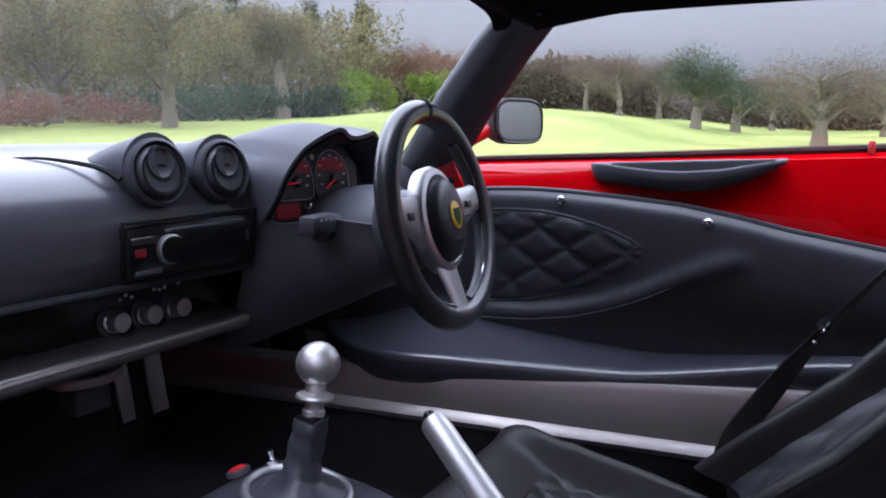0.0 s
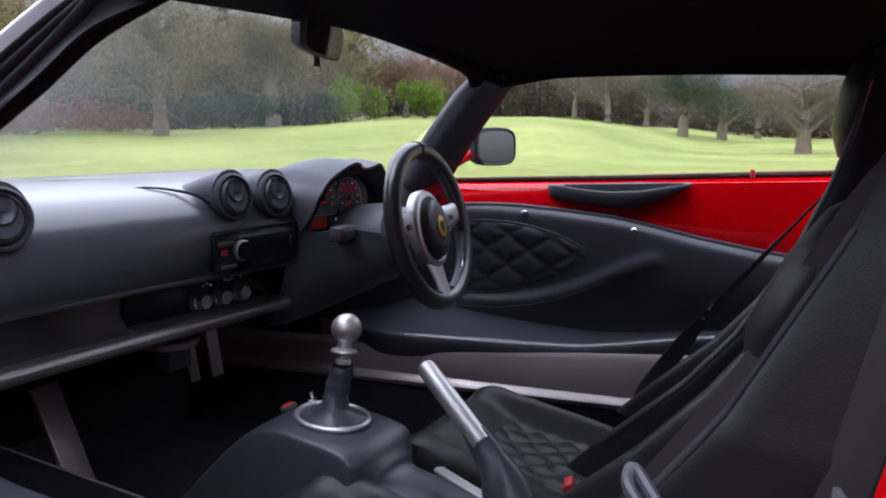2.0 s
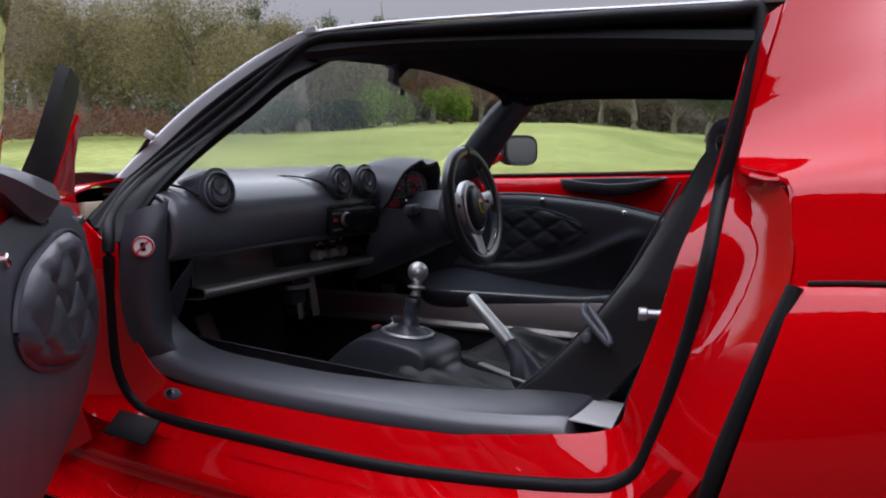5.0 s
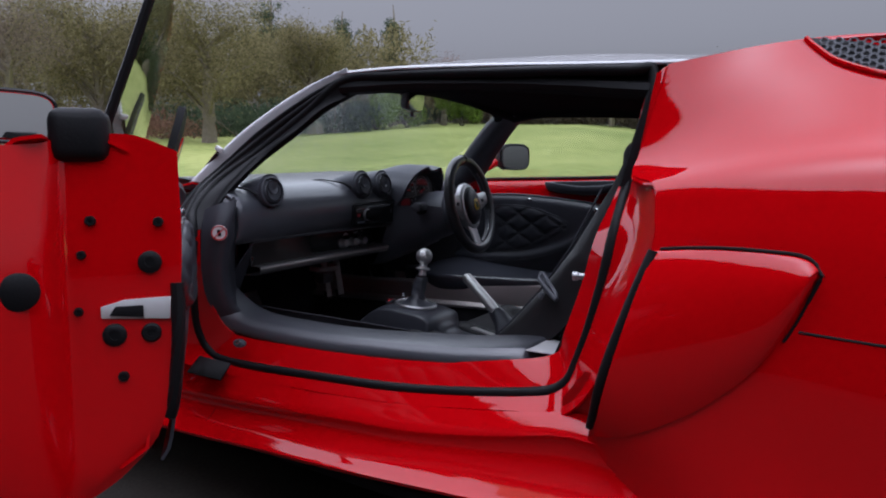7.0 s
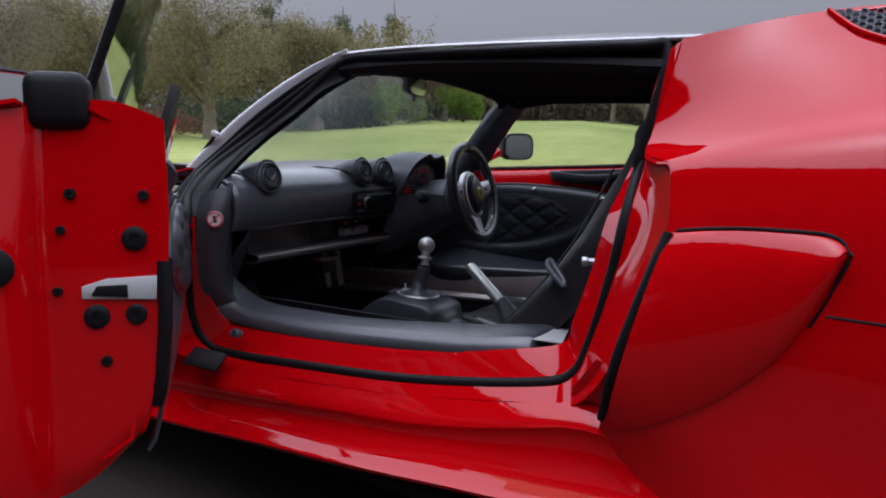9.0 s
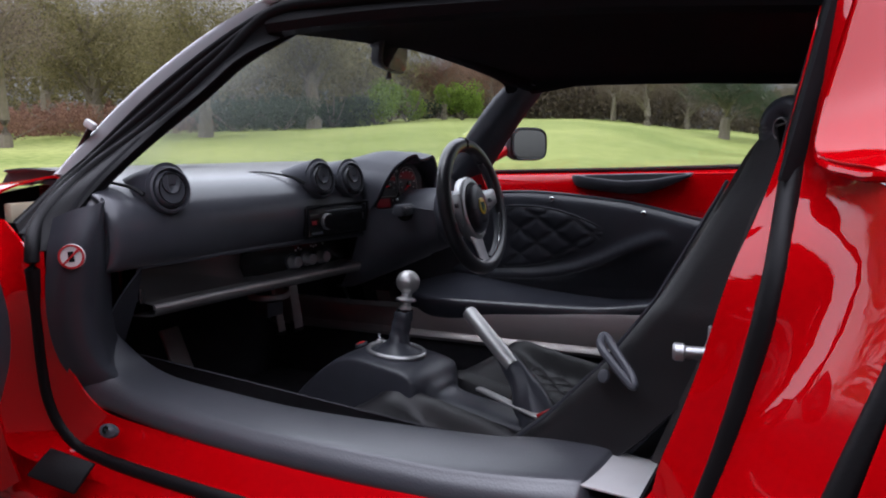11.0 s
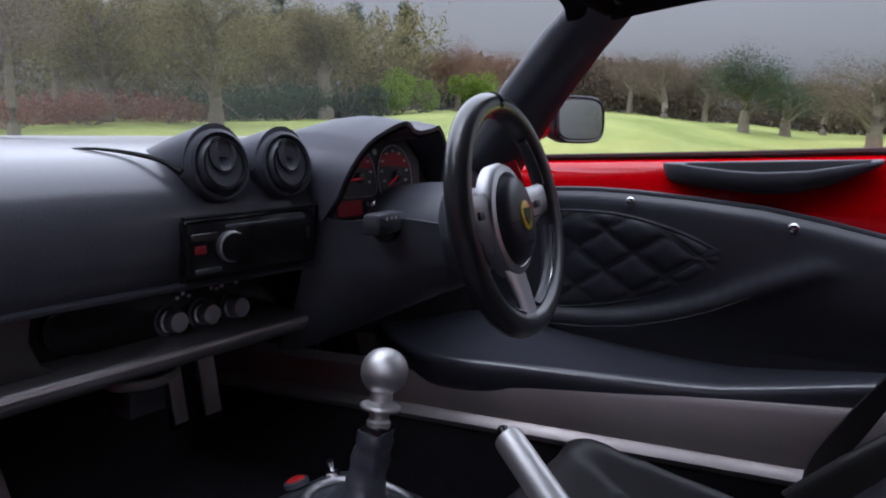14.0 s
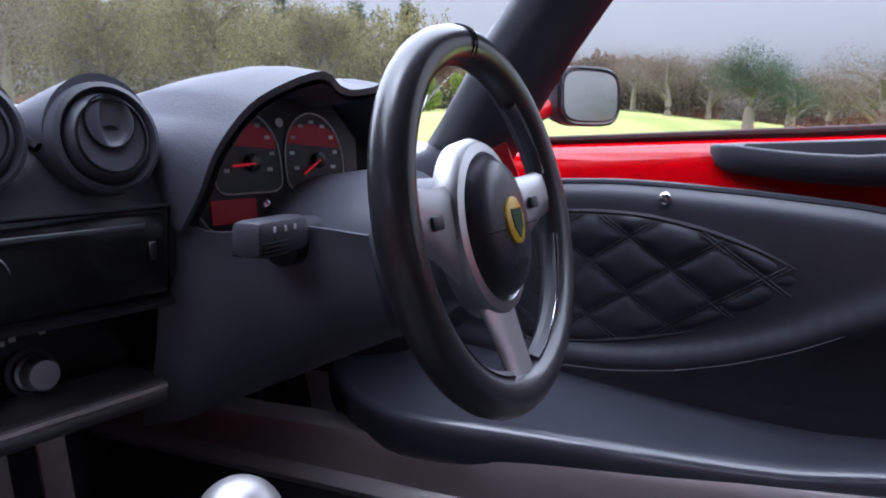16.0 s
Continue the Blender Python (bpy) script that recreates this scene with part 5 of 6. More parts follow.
part("lock_pin", lathe([(.005, 0), (.005, .018), (.004, .02), (.001, .02)], 14, pose(.085, .728, .80)), RED_PLASTIC, dd, "red and chrome lock pin")
part("window_weatherstrip", tube([(x, .742, belt(x) + .008) for x in np.linspace(-.66, .40, 16)], .007, 8), RUBBER, dd)
g = part("side_window", grid_skin([[(x, .745, belt(x)), (x + (.12 if x < -.6 else 0) * .8, .62, .91), (x + (.28 if x < -.6 else .0), .475, 1.015)] for x in (-.64, -.3, .05, .40)], 10, 8, .004), GLASS, dd, "clear side window")
g.visible_shadow = False
part("sail_panel", skin([[(-.70, .636, .715), (-.676, .634, .748), (-.640, .631, .785), (-.629, .630, .801)], [(-.586, .636, .712), (-.592, .634, .73), (-.610, .631, .77), (-.623, .630, .801)]], .004), RED, dd, "red painted mirror triangle")
part("sail_screw", lathe([(.007, -.004), (.007, .004), (.004, .007), (.001, .007)], 18, axis((-.618, .631, .742), (.1, -1, .1))), RUBBER, dd, "black dome-headed screw")
part("outer_skin", grid_skin([[(x, .745, belt(x)), (x, .80, .70), (x, .80, .55), (x, .77, .42), (x, .74, .28)] for x in (-.80, -.3, .1, .42)], 14, 14, .005, (0, -1, 0)), RED, dd, "glossy red door skin")

# ---- driver's door mirror ----
def door_mirror(name, label, m, shell):
    """The glass faces local +x; y runs outboard, z up."""
    t = thing(name, label, "mirror", tuple(m.translation))
    rows = []
    for f, s in ((-.075, .25), (-.07, .55), (-.05, .82), (-.02, .98), (0, 1.0), (.008, .97)):
        rows.append([m @ Vector((f, .088 * s * math.copysign(abs(math.cos(a)) ** .55, math.cos(a)), .058 * s * math.copysign(abs(math.sin(a)) ** .55, math.sin(a)))) for a in [2 * math.pi * k / 40 for k in range(40)]])
    part("housing", loft(rows, True, True), shell, t, "mirror housing")
    part("mirror_rim", tube([m @ Vector((.006, .084 * math.copysign(abs(math.cos(a)) ** .55, math.cos(a)), .054 * math.copysign(abs(math.sin(a)) ** .55, math.sin(a)))) for a in [2 * math.pi * k / 40 for k in range(40)]], .005, 6, None, closed=True), GLOSSY, t)
    part("glass", plate([(.076 * math.copysign(abs(math.cos(a)) ** .5, math.cos(a)), .047 * math.copysign(abs(math.sin(a)) ** .5, math.sin(a))) for a in [2 * math.pi * k / 36 for k in range(36)]], .002, m @ axis((.009, 0, 0), (1, 0, 0))), MIRROR, t, "mirror glass")
    part("stem", tube([m @ Vector((-.03, -.08, -.02)), m @ Vector((-.04, -.13, -.045)), m @ Vector((-.05, -.17, -.06))], [.02, .017, .02], 10, 8), RED, t, "red mirror arm")
    return t


door_mirror("door_mirror", "square door mirror in a dark housing on a red arm", pose(-.70, 1.10, .865, 0, -2, -19), SATIN)

# ---- rear-view mirror ----
rv = thing("rear_view_mirror", "black rear-view mirror hung from the windscreen header", "mirror", (-.43, -.03, 1.06))
part("stem", tube([(-.49, -.02, 1.065), (-.475, -.02, 1.055), (-.455, -.02, 1.04)], .009, 10, 8), SATIN, rv)
m = pose(-.44, -.02, 1.036, 0, 8, 20)
rows = [[m @ Vector((f, .085 * s * math.copysign(abs(math.cos(a)) ** .5, math.cos(a)), .032 * s * math.copysign(abs(math.sin(a)) ** .5, math.sin(a)))) for a in [2 * math.pi * k / 32 for k in range(32)]] for f, s in ((-.025, .5), (-.018, .85), (0, 1), (.006, .98))]
part("housing", loft(rows, True, True), SATIN, rv, "black mirror housing")
part("glass", plate([(.078 * math.copysign(abs(math.cos(a)) ** .5, math.cos(a)), .027 * math.copysign(abs(math.sin(a)) ** .5, math.sin(a))) for a in [2 * math.pi * k / 32 for k in range(32)]], .0015, m @ axis((.0065, 0, 0), (1, 0, 0))), MIRROR, rv, "mirror glass")
part("dip_tab", tube([m @ Vector((0, -.01, -.03)), m @ Vector((.002, -.01, -.046))], [.004, .006], 8, 5), SATIN, rv)

# ---- seats ----
def back_x(z):
    return float(np.interp(z, [.34, .43, .53, .61, .69, .82, .90, .98], [-.10, -.02, .08, .14, .185, .232, .25, .262]))


def seat(name, label, yc, top, lift, lean=0.0):
    def bx(z):
        return back_x(z) + lean * max(0, (z - .52) / .37) ** 1.2

    t = thing(name, label, "car seat", (-.05, yc, .17), group="car seats")
    rows = []
    for i in range(84):
        f = i / 83
        z = lerp(.36, top - .015, f)
        w = .170 - .012 * min(1, f * 2) - (.05 * max(0, f - .62) / .38)
        row = []
        for j in range(73):
            u = lerp(-1, 1, j / 72)
            crest = math.exp(-((abs(u) - .80) / .15) ** 2) * (.075 - .035 * f)
            x = bx(z) + .065 - crest
            if abs(u) > .93:
                x += (abs(u) - .93) / .07 * .07
            if abs(u) < .62:
                x -= quilt_h(u * w, z, .062, .011) * (1 - abs(u) / .62) ** .25
            row.append((x, yc + u * w, z))
        rows.append(row)
    part("backrest", skin([r[13:60] for r in rows], .004, (1, 0, 0)), LEATHER, t, "quilted black leather backrest centre")
    for a, b in ((0, 14), (59, 73)):
        part("bolster", skin([r[a:b] for r in rows], .004, (1, 0, 0)), SEAT, t, "deep black leather side bolster")
    shell = [[(bx(z) + .135, yc - .15, z), (bx(z) + .16, yc - .08, z), (bx(z) + .16, yc + .08, z), (bx(z) + .135, yc + .15, z)] for z in (.30, .5, .7, top - .1)]
    part("shell", grid_skin(shell, 12, 10, .004), SATIN, t, "black seat shell")
    rows = []
    for i in range(70):
        f = i / 69
        x = lerp(-.44, .02, f)
        row = []
        for j in range(61):
            u = lerp(-1, 1, j / 60)
            crest = math.exp(-((abs(u) - .82) / .14) ** 2) * .05
            z = .305 + lift + .04 * math.exp(-((f - .14) / .15) ** 2) - .04 * f + crest * min(1, f / .35) * (.35 + .65 * math.sin(math.pi * min(1, f * .8 + .15)))
            z -= .12 * max(0, (.09 - f) / .09) ** 1.6
            if abs(u) > .95:
                z -= (abs(u) - .95) / .05 * .08
            if abs(u) < .64 and f > .3:
                z += quilt_h(x, u * .18, .06, .012) * (1 - abs(u) / .64) ** .25 - .004
            row.append((x, yc + u * .178, z))
        rows.append(row)
    part("cushion", skin(rows, .004, (0, 0, -1)), SEAT, t, "quilted black leather cushion")
    part("cushion_base", rbox((.42, .33, .12), .02, 2, pose(-.20, yc, .215)), SATIN, t)
    for s in (-1, 1):
        bm = bmesh.new()
        for row in (.88, .925):
            for k in range(46):
                z = lerp(.44, top - .10, k / 46)
                w = .170 - .012 * min(1, (z - .36) / (top - .375) * 2) - .05 * max(0, (z - .36) / (top - .375) - .62) / .38
                q = math.exp(-((row - .80) / .15) ** 2) * (.075 - .035 * (z - .36) / (top - .375))
                tube([(bx(z) + .065 - q - .0012, yc + s * row * w, z), (bx(z + .006) + .065 - q - .0012, yc + s * row * w, z + .006)], .0014, 5, bm=bm)
        part("bolster_stitching", bm, STITCH, t, "grey double stitching")
        part("bolster_piping", tube([(bx(z) + .065 - (.075 - .035 * (z - .36) / .64) + .002, yc + s * (.145 + .004), z) for z in np.linspace(.42, top - .06, 20)], .0022, 6), LEATHER, t)
        part("harness_slot", plate([(x, y) for x, y in ellipse(.030, .012, 24)], .004, axis((bx(top - .14) + .058, yc + s * .07, top - .14), (-1, 0, .2)) @ pose(0, 0, 0, 0, 0, 80), .001), RUBBER, t, "black harness slot")
    k, hz = (.6, top - .045) if lean else (1, top)
    part("headrest", loft([spline([(bx(z) + .02 + d, yc - w * k, z), (bx(z) - .012 + d, yc, z), (bx(z) + .02 + d, yc + w * k, z), (bx(z) + .09 + d, yc, z)], 24, True) for z, w, d in ((hz - .155, .06, .02), (hz - .115, .088, .0), (hz - .055, .092, 0), (hz - .015, .08, .01), (hz, .05, .03))], True, True), SEAT, t, "integrated black headrest")
    return t


seat("car_seat", "black leather sports seat with a quilted centre", .285, 1.01, .0)
seat("car_seat", "black leather sports seat beside the open door", -.245, .885, .035, .034)


def buckle(at, way, name="belt_buckle"):
    t = thing(name, "black seat belt buckle with a red release button", "seat belt buckle", at, group="belt buckles")
    m = axis(at, way)
    part("body", rbox((.036, .020, .055), .005, 2, m @ pose(0, 0, -.03)), SATIN, t)
    part("release_button", rbox((.030, .014, .012), .002, 2, m), RED_PLASTIC, t, "red release button")


buckle((-.052, .040, .388), (-.35, -.1, .9))
buckle((-.055, -.105, .405), (-.5, .1, .85))

# ---- seat belts ----
sb = thing("passenger_seat_belt", "black webbing seat belt hanging over the passenger seat side", "seat belt", (.30, -.36, .87))
part("webbing", ribbon([(.325, -.345, .885), (.282, -.315, .81), (.235, -.29, .72), (.175, -.27, .62), (.12, -.235, .53), (.075, -.20, .46), (.03, -.16, .40)], .056, .003, 40, [(.3, -.3, .55), (.5, -.35, .45), (.5, -.4, .4), (.5, -.5, .3), (.5, -.5, .2), (.5, -.5, .2), (.5, -.5, .2)]), WEBBING, sb, "black belt webbing")
part("webbing", ribbon([(.335, -.35, .87), (.31, -.395, .75), (.285, -.415, .64), (.25, -.415, .54), (.225, -.40, .46)], .05, .003, 30, (.5, -.2, .3)), WEBBING, sb, "black belt webbing")
gm = axis((.322, -.338, .878), (-.45, -.88, .05))
rl = part("guide_roll", tube([gm @ Vector((.0185 * math.cos(a), .0225 * math.sin(a), 0)) for a in [2 * math.pi * k / 32 for k in range(32)]], .0125, 12, None, closed=True), LEATHER, sb, "padded black belt guide")
part("roll_ring", lathe([(.0115, -.012), (.0115, .012), (.0098, .012), (.0098, -.012)], 28, gm @ Matrix.Diagonal((.7, 1, 1, 1))), SILVER, rl)
part("guide_loop", tube([(.150, -.388, .640), (.172, -.405, .625), (.194, -.42, .607), (.197, -.426, .598), (.175, -.417, .613), (.151, -.402, .630)], .005, 8, 40, closed=True), SATIN, sb, "black plastic guide loop")
part("belt_button", lathe([(.008, 0), (.008, .003), (.006, .004), (.001, .004)], 18, axis((.158, -.406, .597), (-.4, -.8, .3))), SATIN, sb)
db = thing("driver_seat_belt", "black webbing seat belt beside the driver seat", "seat belt", (.05, .52, .55))
part("webbing", ribbon([(.32, .60, .90), (.20, .585, .75), (.06, .545, .57), (-.02, .50, .45), (-.06, .46, .37), (-.02, .44, .30)], .036, .003, 36, [(.1, 1, 0), (.1, 1, 0), (.3, .8, -.2), (.6, .3, -.4), (.6, .3, -.4), (.6, .3, -.4)]), WEBBING, db, "black belt webbing")
tg_ = part("tongue", rbox((.006, .036, .022), .002, 2, pose(.046, .537, .562, 0, 35, 20)), GLOSSY, db, "belt tongue")
for dz in (-.012, .006):
    part("tongue_bar", rbox((.006, .04, .005), .0015, 2, pose(.040 + dz * .6, .532, .554 + dz, 0, 35, 20)), CHROME, tg_, "chrome bar")
part("anchor", lathe([(.02, 0), (.025, .01), (.025, .045), (.02, .05)], 20, axis((-.03, .44, .33), (.2, -.6, .5))), SATIN, db)

# ---- passenger door, swung open ----
HINGE = Vector((-.639, -.689, 0))
DM = Matrix.Translation(HINGE) @ Euler((0, radians(-3.5), radians(-38.4))).to_matrix().to_4x4()
# local: x along the door from the hinge, y towards the cabin side when closed (+), z up; inner face near y = 0
pdr = thing("passenger_door", "open red car door with a quilted black leather card", "car door", tuple(DM @ Vector((.1, -.05, .40))))


def D(rows):
    return [[DM @ Vector(p) for p in r] for r in rows]


def dtop(x):
    return float(np.interp(x, [0, .3, .6, .95], [.80, .812, .83, .85]))


def dbot(x):
    return float(np.interp(x, [0, .25, .8, .9, .97], [.47, .43, .44, .465, .50]))


rows = []
for i in range(26):
    x = .06 + .855 * i / 25
    t_, b_ = dtop(x), dbot(x)
    rows.append([(x, -.015, t_ - .01), (x, -.004, t_ - .03), (x, 0, lerp(t_, b_, .35)), (x, 0, lerp(t_, b_, .7)), (x, -.01, b_ + .02), (x, -.04, b_)])
part("inner_frame", skin(D(rows), .004), RED, pdr, "glossy red inner frame")
rows = []
for i in range(26):
    x = .02 + .93 * i / 25
    t_, b_ = dtop(x), dbot(x) - .02
    rows.append([(x, -.045 - .05 * x, t_ + .004), (x, -.07 - .05 * x, t_), (x, -.13 - .1 * x, lerp(t_, b_, .22)), (x, -.145 - .085 * x, lerp(t_, b_, .5)), (x, -.125 - .06 * x, lerp(t_, b_, .78)), (x, -.10 - .03 * x, b_)])
part("outer_skin", skin(D(rows), .004), RED, pdr, "glossy red door skin")
part("door_top", skin(D([[(.06 + .86 * i / 20, -.012, dtop(.9 * i / 20) - .008), (.06 + .86 * i / 20, -.03, dtop(.9 * i / 20) + .002), (.06 + .86 * i / 20, -.10, dtop(.9 * i / 20) + .003)] for i in range(21)]), .003), RED, pdr)
# rear shut face: an inner flat and an outer bulge
E1 = .916
rows = D([[(E1, .040, .838), (E1, -.005, .856), (E1, -.05, .857), (E1, -.078, .855), (E1 + .02, -.10, .845), (E1 + .06, -.17, .835), (E1 + .05, -.27, .80)],
          [(E1, .040, .72), (E1 + .002, -.015, .72), (E1 + .002, -.06, .72), (E1 + .006, -.085, .72), (E1 + .045, -.105, .725), (E1 + .085, -.19, .725), (E1 + .08, -.255, .71)],
          [(E1, .030, .62), (E1 + .002, -.015, .62), (E1 + .002, -.06, .62), (E1 + .006, -.085, .62), (E1 + .045, -.105, .62), (E1 + .078, -.175, .62), (E1 + .07, -.23, .61)],
          [(E1, .016, .54), (E1 + .002, -.015, .535), (E1 + .002, -.06, .525), (E1 + .006, -.085, .52), (E1 + .04, -.105, .52), (E1 + .065, -.16, .53), (E1 + .055, -.20, .55)],
          [(E1 - .005, .004, .505), (E1, -.03, .485), (E1, -.065, .465), (E1 + .005, -.085, .47), (E1 + .03, -.105, .455), (E1 + .05, -.145, .465), (E1 + .04, -.172, .50)],
          [(E1 - .02, -.01, .48), (E1 - .01, -.04, .455), (E1 - .01, -.07, .436), (E1 - .005, -.085, .432), (E1 + .015, -.105, .424), (E1 + .03, -.13, .425), (E1 + .025, -.15, .46)]])
sf = part("shut_face", grid_skin(rows, 24, 36, .004), RED, pdr, "red painted shut face with bolts")


def DA(x, y, z, way):
    return axis(DM @ Vector((x, y, z)), DM.to_3x3() @ Vector(way))


for y, z, r in ((-.055, .760, .006), (.016, .757, .006), (.005, .711, .013), (-.036, .629, .013), (.003, .629, .011), (-.029, .58, .006), (-.066, .722, .005), (-.072, .658, .005)):
    part("shut_bolt", lathe([(r, -.002), (r, .003), (r * .8, .005), (r * .4, .005), (r * .4, .003), (.0005, .003)], 18, DA(E1 + .0025, y, z, (1, 0, 0))), RUBBER, sf, "black dome bolt")
lt = part("door_latch", plate([(-.045, -.007), (.028, -.012), (.030, .014), (-.02, .013), (-.045, .006)], .003, DA(E1 + .003, -.004, .656, (1, 0, 0)), .001), DULL, pdr, "silver door latch in a slot")
part("latch_claw", plate([(-.036, -.004), (.0, -.008), (.0, .006), (-.03, .006)], .002, DA(E1 + .0065, -.004, .656, (1, 0, 0)), .0005), RUBBER, lt)
part("rubber_grommet", lathe([(.020, -.004), (.020, .003), (.017, .005), (.001, .005)], 26, DA(E1 + .055, -.118, .69, (1, .25, 0))), RUBBER, pdr, "black rubber grommet")
part("lock_disc", lathe([(.026, -.004), (.026, .003), (.022, .006), (.001, .006)], 26, DA(E1 + .08, -.165, .77, (1, .1, 0))), RED, pdr, "red round lock cover")
part("rubber_block", rbox((.05, .062, .06), .014, 3, DM @ pose(.905, -.062, .856)), RUBBER, pdr, "black rubber window corner block")
part("edge_seal", tube(D([[(.915, .033, .685), (.918, .032, .62), (.914, .024, .55), (.908, .018, .525)]])[0], .008, 8, 16), RUBBER, pdr)
# card
rows = []
CT = [(.10, .68), (.13, .75), (.2, .772), (.34, .779), (.5, .775), (.62, .757), (.75, .72), (.9, .66)]
CB = [(.10, .53), (.13, .50), (.2, .475), (.3, .46), (.5, .45), (.9, .47)]
for i in range(40):
    x = .10 + .80 * i / 39
    t_, b_ = np.interp(x, *zip(*CT)), np.interp(x, *zip(*CB))
    rows.append([(x, .004 + .018 * math.sin(math.pi * g) ** .5, lerp(t_, b_, g)) for g in [j / 15 for j in range(16)]])
part("door_card", skin(D(rows), .004), LEATHER, pdr, "black leather door card")
QP = [(.185, .65), (.225, .708), (.30, .737), (.394, .745), (.528, .73), (.62, .705), (.655, .66), (.60, .622), (.464, .588), (.33, .570), (.235, .583)]
ol2 = spline([(x, 0, z) for x, z in QP], 60, True)
rows = []
for k in range(21):
    f = 1 - k / 20
    row = []
    for p in ol2:
        q = Vector((.42, 0, .66)).lerp(p, f)
        e = 1 - math.exp(-(1 - f) * 12)
        row.append(DM @ Vector((q.x, .022 + .012 * e + quilt_h(q.x * .9, q.z * 1.35, .116, .010) * e, q.z)))
    rows.append(row)
part("quilted_insert", loft(rows, True), LEATHER, pdr, "diamond-quilted leather insert")
part("insert_piping", tube([DM @ Vector((p.x, .026, p.z)) for p in ol2], .0035, 6, None, closed=True), LEATHER, pdr)
for x, z in ((.17, .752), (.452, .762), (.637, .730)):
    part("card_screw", lathe([(.0075, -.004), (.0075, .002), (.005, .0045), (.001, .005)], 18, DA(x, .018, z, (0, 1, .1))), CHROME, pdr, "bright dome-headed screw")
rows = []
for i in range(21):
    f = i / 20
    x = lerp(.33, .66, f)
    zt = dtop(x) - .012
    bot = zt - .012 - .04 * math.sin(math.pi * f ** .85) ** 1.1
    s = max(.05, math.sin(math.pi * f) ** .5)
    rows.append([(x, -.02, zt), (x, .0 + .014 * s, zt + .002), (x, .03 * s, zt - .006), (x, .036 * s, lerp(zt, bot, .5)), (x, .02 * s, bot), (x, -.01, bot + .004)])
part("pull_handle", skin(D(rows), .003), SATIN, pdr, "black moulded door pull")
pg = part("window_glass", skin(D([[(.33, -.06, .79), (.345, -.045, .87)], [(.42, -.06, .80), (.42, -.02, .98)], [(.52, -.06, .80), (.50, .02, 1.06)], [(.70, -.06, .81), (.70, .035, 1.08)], [(.86, -.06, .82), (.88, .035, 1.07)]]), .004), DOOR_GLASS, pdr, "raised door window glass")
pg.visible_shadow = False
part("glass_edge", tube(D([[(.86, -.06, .82), (.87, -.01, .95), (.88, .035, 1.07)]])[0], .006, 8, 12), RUBBER, pdr)
part("sail_corner", skin(D([[(.205, -.03, .80), (.22, -.005, .86), (.24, .018, .93), (.25, .024, .955)], [(.36, -.03, .80), (.355, -.005, .86), (.345, .018, .935), (.33, .024, .96)]]), .014), RUBBER, pdr, "black window corner post")
part("sail_triangle", skin(D([[(.0, -.02, .79), (.10, -.002, .845), (.185, .022, .905)], [(.195, -.02, .80), (.198, -.002, .85), (.20, .022, .91)]]), .006), RED, pdr, "red mirror mounting triangle")
part("hinge_plate", rbox((.05, .012, .02), .002, 2, pose(-.80, -.565, .745, 0, 0, 30)), SILVER, car, "pale metal hinge plate")
door_mirror("door_mirror", "door mirror in a red housing on the open door", DM @ pose(.08, -.31, .96, 0, 0, 35) @ Matrix.Diagonal((1, -1, 1, 1)), RED)

# ---- trees of the park ----
woodland("pale olive and brown spring woodland beyond the lawn", 34, 80, 66, 84, 7.5, 11.5, 60000, BUD, 1, .16)
woodland("brown bare woodland beyond the lawn", 12, 40, 100, 118, 5.5, 8.5, 48000, TWIG, 2, .16)
woodland("brown bare woodland beyond the lawn", -6, 14, 104, 120, 5.0, 7.0, 22000, TWIG, 3, .16)
woodland("dark evergreen undergrowth at the wood's edge", 38, 56, 62, 70, 1.6, 3.2, 9000, EVERGREEN, 4, .18)
woodland("russet undergrowth at the wood's edge", 54, 80, 52, 58, 1.2, 2.2, 7000, RUSSET, 5)
# two woods out of view, added to shape reflections in the red paint
woodland("tall unseen wood behind the drive, added for dark reflections", 98, 182, 21, 25, 23.5, 24.5, 110000, DARKWOOD, 6, 1.5, .9)
woodland("lower unseen wood along the drive, added for dark reflections", 170, 264, 24, 32, 12, 14, 60000, DARKWOOD, 8, 1.5, .9)

WOOD_EDGE = [("broad_tree", "broad pale olive tree coming into leaf at the lawn's edge", 52.5, 46, 15, 5.4, BUD, .42, 5200), ("broad_tree", "tall olive tree coming into leaf", 60, 52, 17, 5.0, BUD, .4, 4200),
         ("bare_tree", "bare grey-brown tree in early spring", 66, 40, 13, 4.0, TWIG, .25, 2600), ("broad_tree", "grey-green tree with a forked crown", 44, 62, 17, 4.0, BUD, .6, 3400),
         ("conifer_tree", "dark straggly conifer above the treeline", 47, 90, 26, 4.5, EVERGREEN, .5, 3400), ("conifer_tree", "dark straggly conifer above the treeline", 41.5, 95, 24, 4.0, EVERGREEN, .5, 3000),
         ("conifer_tree", "thin dark conifer above the treeline", 37.5, 100, 26, 2.6, EVERGREEN, .4, 2400), ("broad_tree", "russet beech holding old leaves", 33.5, 82, 12, 4.2, RUSSET, .35, 3800),
         ("broad_tree", "russet beech holding old leaves", 29.5, 95, 13, 5.0, RUSSET, .35, 3600), ("bare_tree", "bare brown tree in early spring", 25.5, 105, 13, 5.5, TWIG, .35, 3200),
         ("bare_tree", "bare brown tree in early spring", 22, 110, 13, 5.5, RUSSET, .35, 3000)]
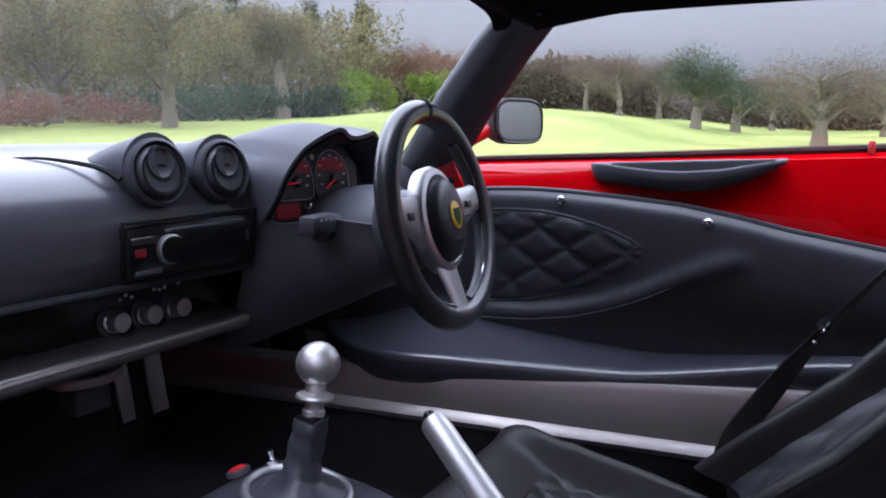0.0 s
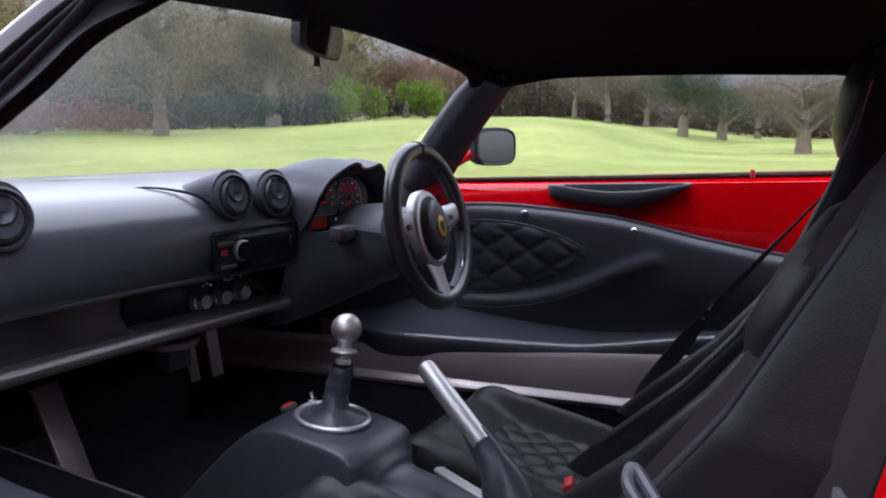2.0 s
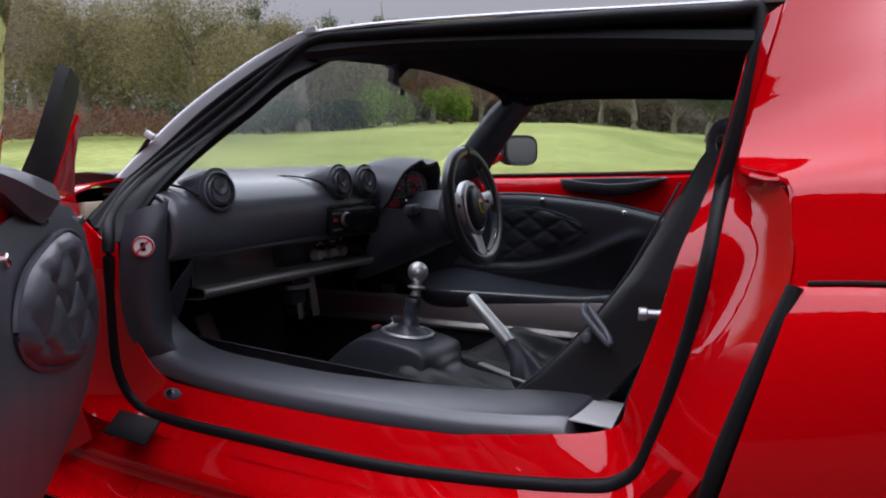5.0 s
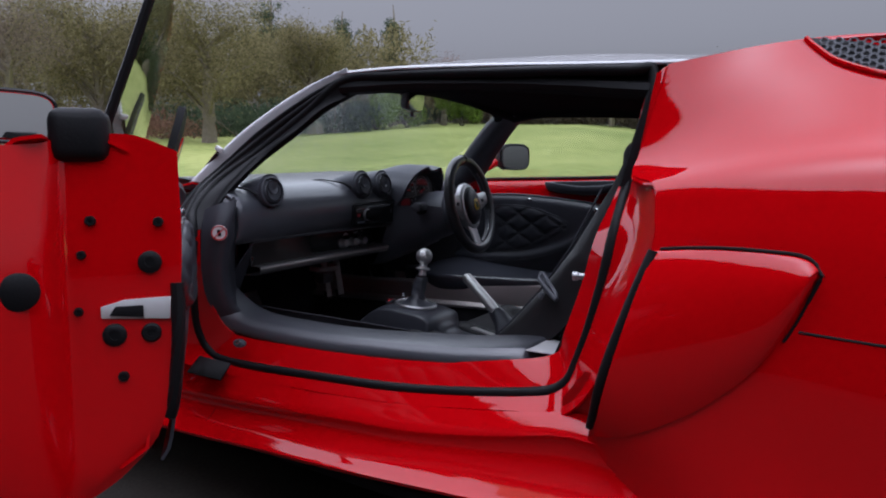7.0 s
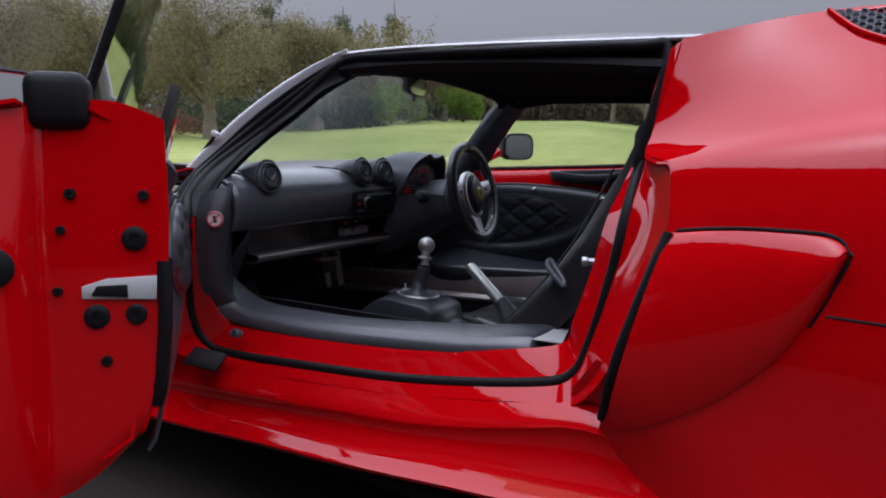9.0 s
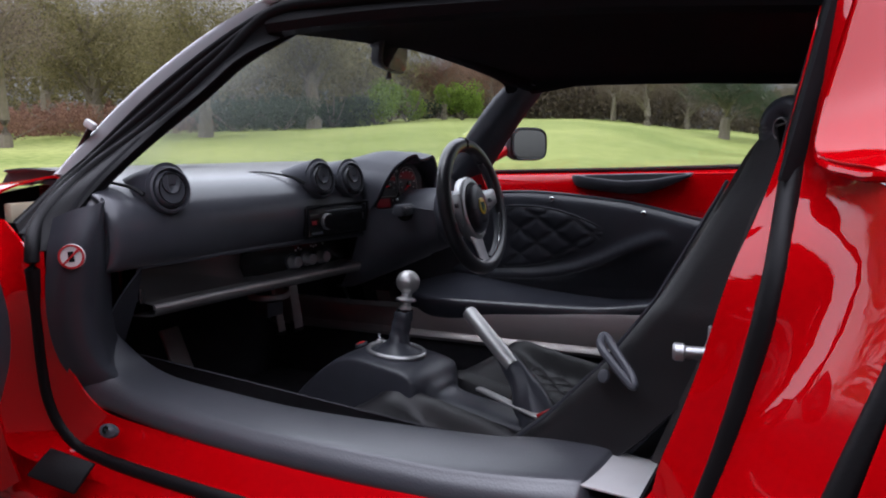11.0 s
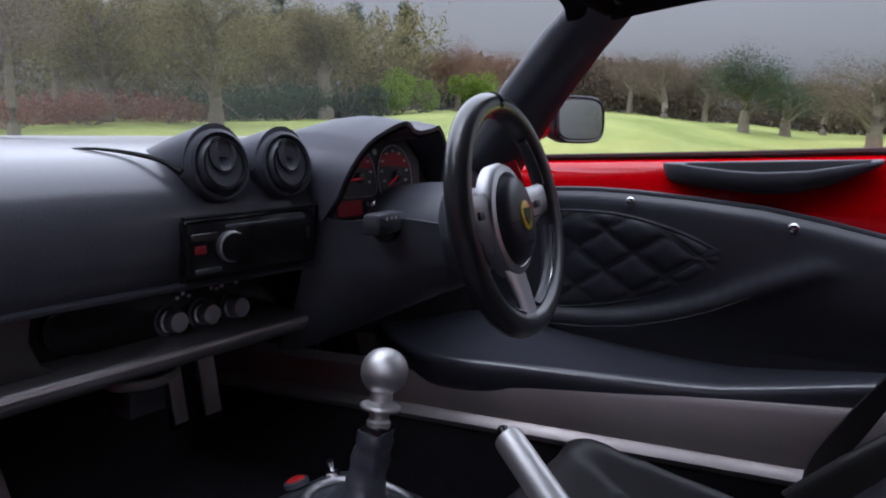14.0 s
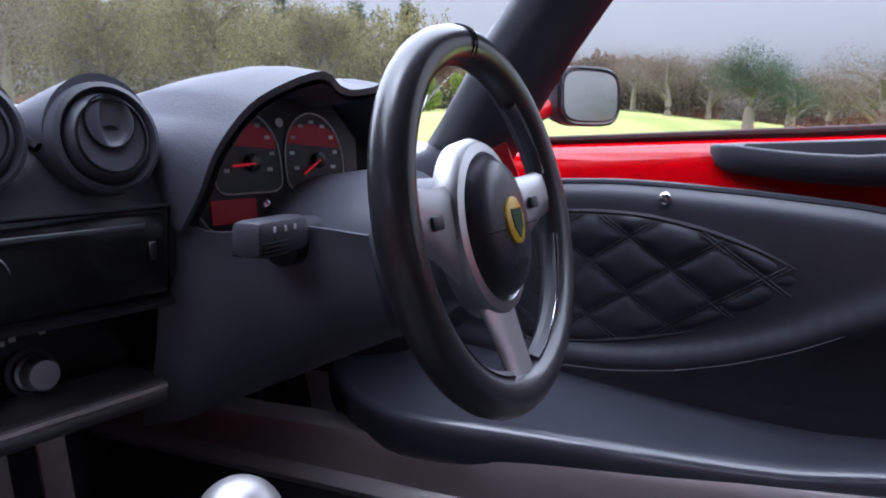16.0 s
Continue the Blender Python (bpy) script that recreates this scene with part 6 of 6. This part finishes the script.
PARK = [("broad_tree", "grey-green tree on the open lawn", 17.5, 88, 12, 4.5, TWIG, .4, 3200),
         ("broad_tree", "dark evergreen oak with a full crown", 11.8, 75, 12, 5.0, EVERGREEN, .5, 4600), ("broad_tree", "dark evergreen oak with a full crown", 9.0, 80, 11, 4.6, EVERGREEN, .5, 4000),
         ("bare_tree", "open-grown oak with bare twigs", 3.4, 55, 10.5, 4.6, TWIG, .5, 3600), ("bare_tree", "bare grey parkland tree on the lawn", 6.5, 95, 12, 4.5, TWIG, .35, 2800),
         ("bare_tree", "bare grey parkland tree on the lawn", -0.5, 80, 12, 5.0, TWIG, .35, 2800), ("broad_tree", "olive tree in the woodland edge", 57, 70, 19, 6, BUD, .4, 3600),
         ("broad_tree", "olive tree in the woodland edge", 50, 75, 18, 6, BUD, .4, 3600), ("broad_tree", "olive tree in the woodland edge", 63, 64, 18, 6, BUD, .4, 3400),
         ("broad_tree", "grey-green tree in the woodland edge", 39.5, 78, 13, 4, BUD, .35, 3000), ("broad_tree", "grey-green tree in the woodland edge", 36, 85, 14, 4.5, TWIG, .35, 3000),
         ("bare_tree", "bare grey parkland tree on the lawn", 14.5, 100, 14, 5.0, TWIG, .35, 2800), ("bare_tree", "bare grey parkland tree on the lawn", 20, 92, 11, 4.5, TWIG, .3, 2600)]
for k, (nm, lb, az, r, h, s, lf, tr, dn) in enumerate(WOOD_EDGE + PARK):
    tree(nm, lb, *polar(az, r), h, s, lf, tr, dn, 100 + k, cone="conifer" in nm, base=.2 if "conifer" not in nm else .3)
rng = random.Random(7)
for k in range(10):
    az = rng.uniform(78, 352)
    tree("broad_tree", "parkland tree away across the lawn", *polar(az, rng.uniform(55, 95)), rng.uniform(10, 15), 5.0, rng.choice([BUD, TWIG, EVERGREEN]), .4, 1100, 300 + k)
for az, r, w, h, lf, lb in ((46.5, 58, 7, 3.2, EVERGREEN, "dark evergreen laurel bank under the trees"), (50, 56, 7, 3.0, EVERGREEN, "dark evergreen laurel bank under the trees"), (42.5, 64, 7, 3.4, EVERGREEN, "dark evergreen laurel bank under the trees"), (39, 66, 5.5, 4.2, FRESH, "bright green shrub in fresh spring leaf"), (36.5, 72, 5, 4.0, FRESH, "bright green shrub in fresh spring leaf"),
                            (32, 76, 5, 4.5, FRESH, "bright green shrub in fresh spring leaf"), (56, 50, 8, 2.2, RUSSET, "low russet hedge along the wood"), (61, 48, 8, 2.2, RUSSET, "low russet hedge along the wood"), (66, 46, 8, 2.2, RUSSET, "low russet hedge along the wood"), (53, 60, 8, 3, EVERGREEN, "dark evergreen laurel bank under the trees"),
                            (28, 108, 12, 4, RUSSET, "russet undergrowth along the far wood"), (23, 112, 12, 4, RUSSET, "russet undergrowth along the far wood"), (18.5, 110, 12, 4, TWIG, "brown undergrowth along the far wood"), (34, 100, 12, 5, EVERGREEN, "dark evergreen undergrowth along the wood"), (40, 98, 12, 5, EVERGREEN, "dark evergreen undergrowth along the wood"), (13.5, 108, 10, 4, TWIG, "brown undergrowth along the far wood"), (9, 110, 12, 4.5, TWIG, "brown undergrowth along the far wood"), (4, 112, 12, 4, TWIG, "brown undergrowth along the far wood"), (-1, 112, 12, 4, TWIG, "brown undergrowth along the far wood")):
    x, y = polar(az, r)
    bush(lb, x, y, w, h, lf, 2600, int(az * 10 + r))
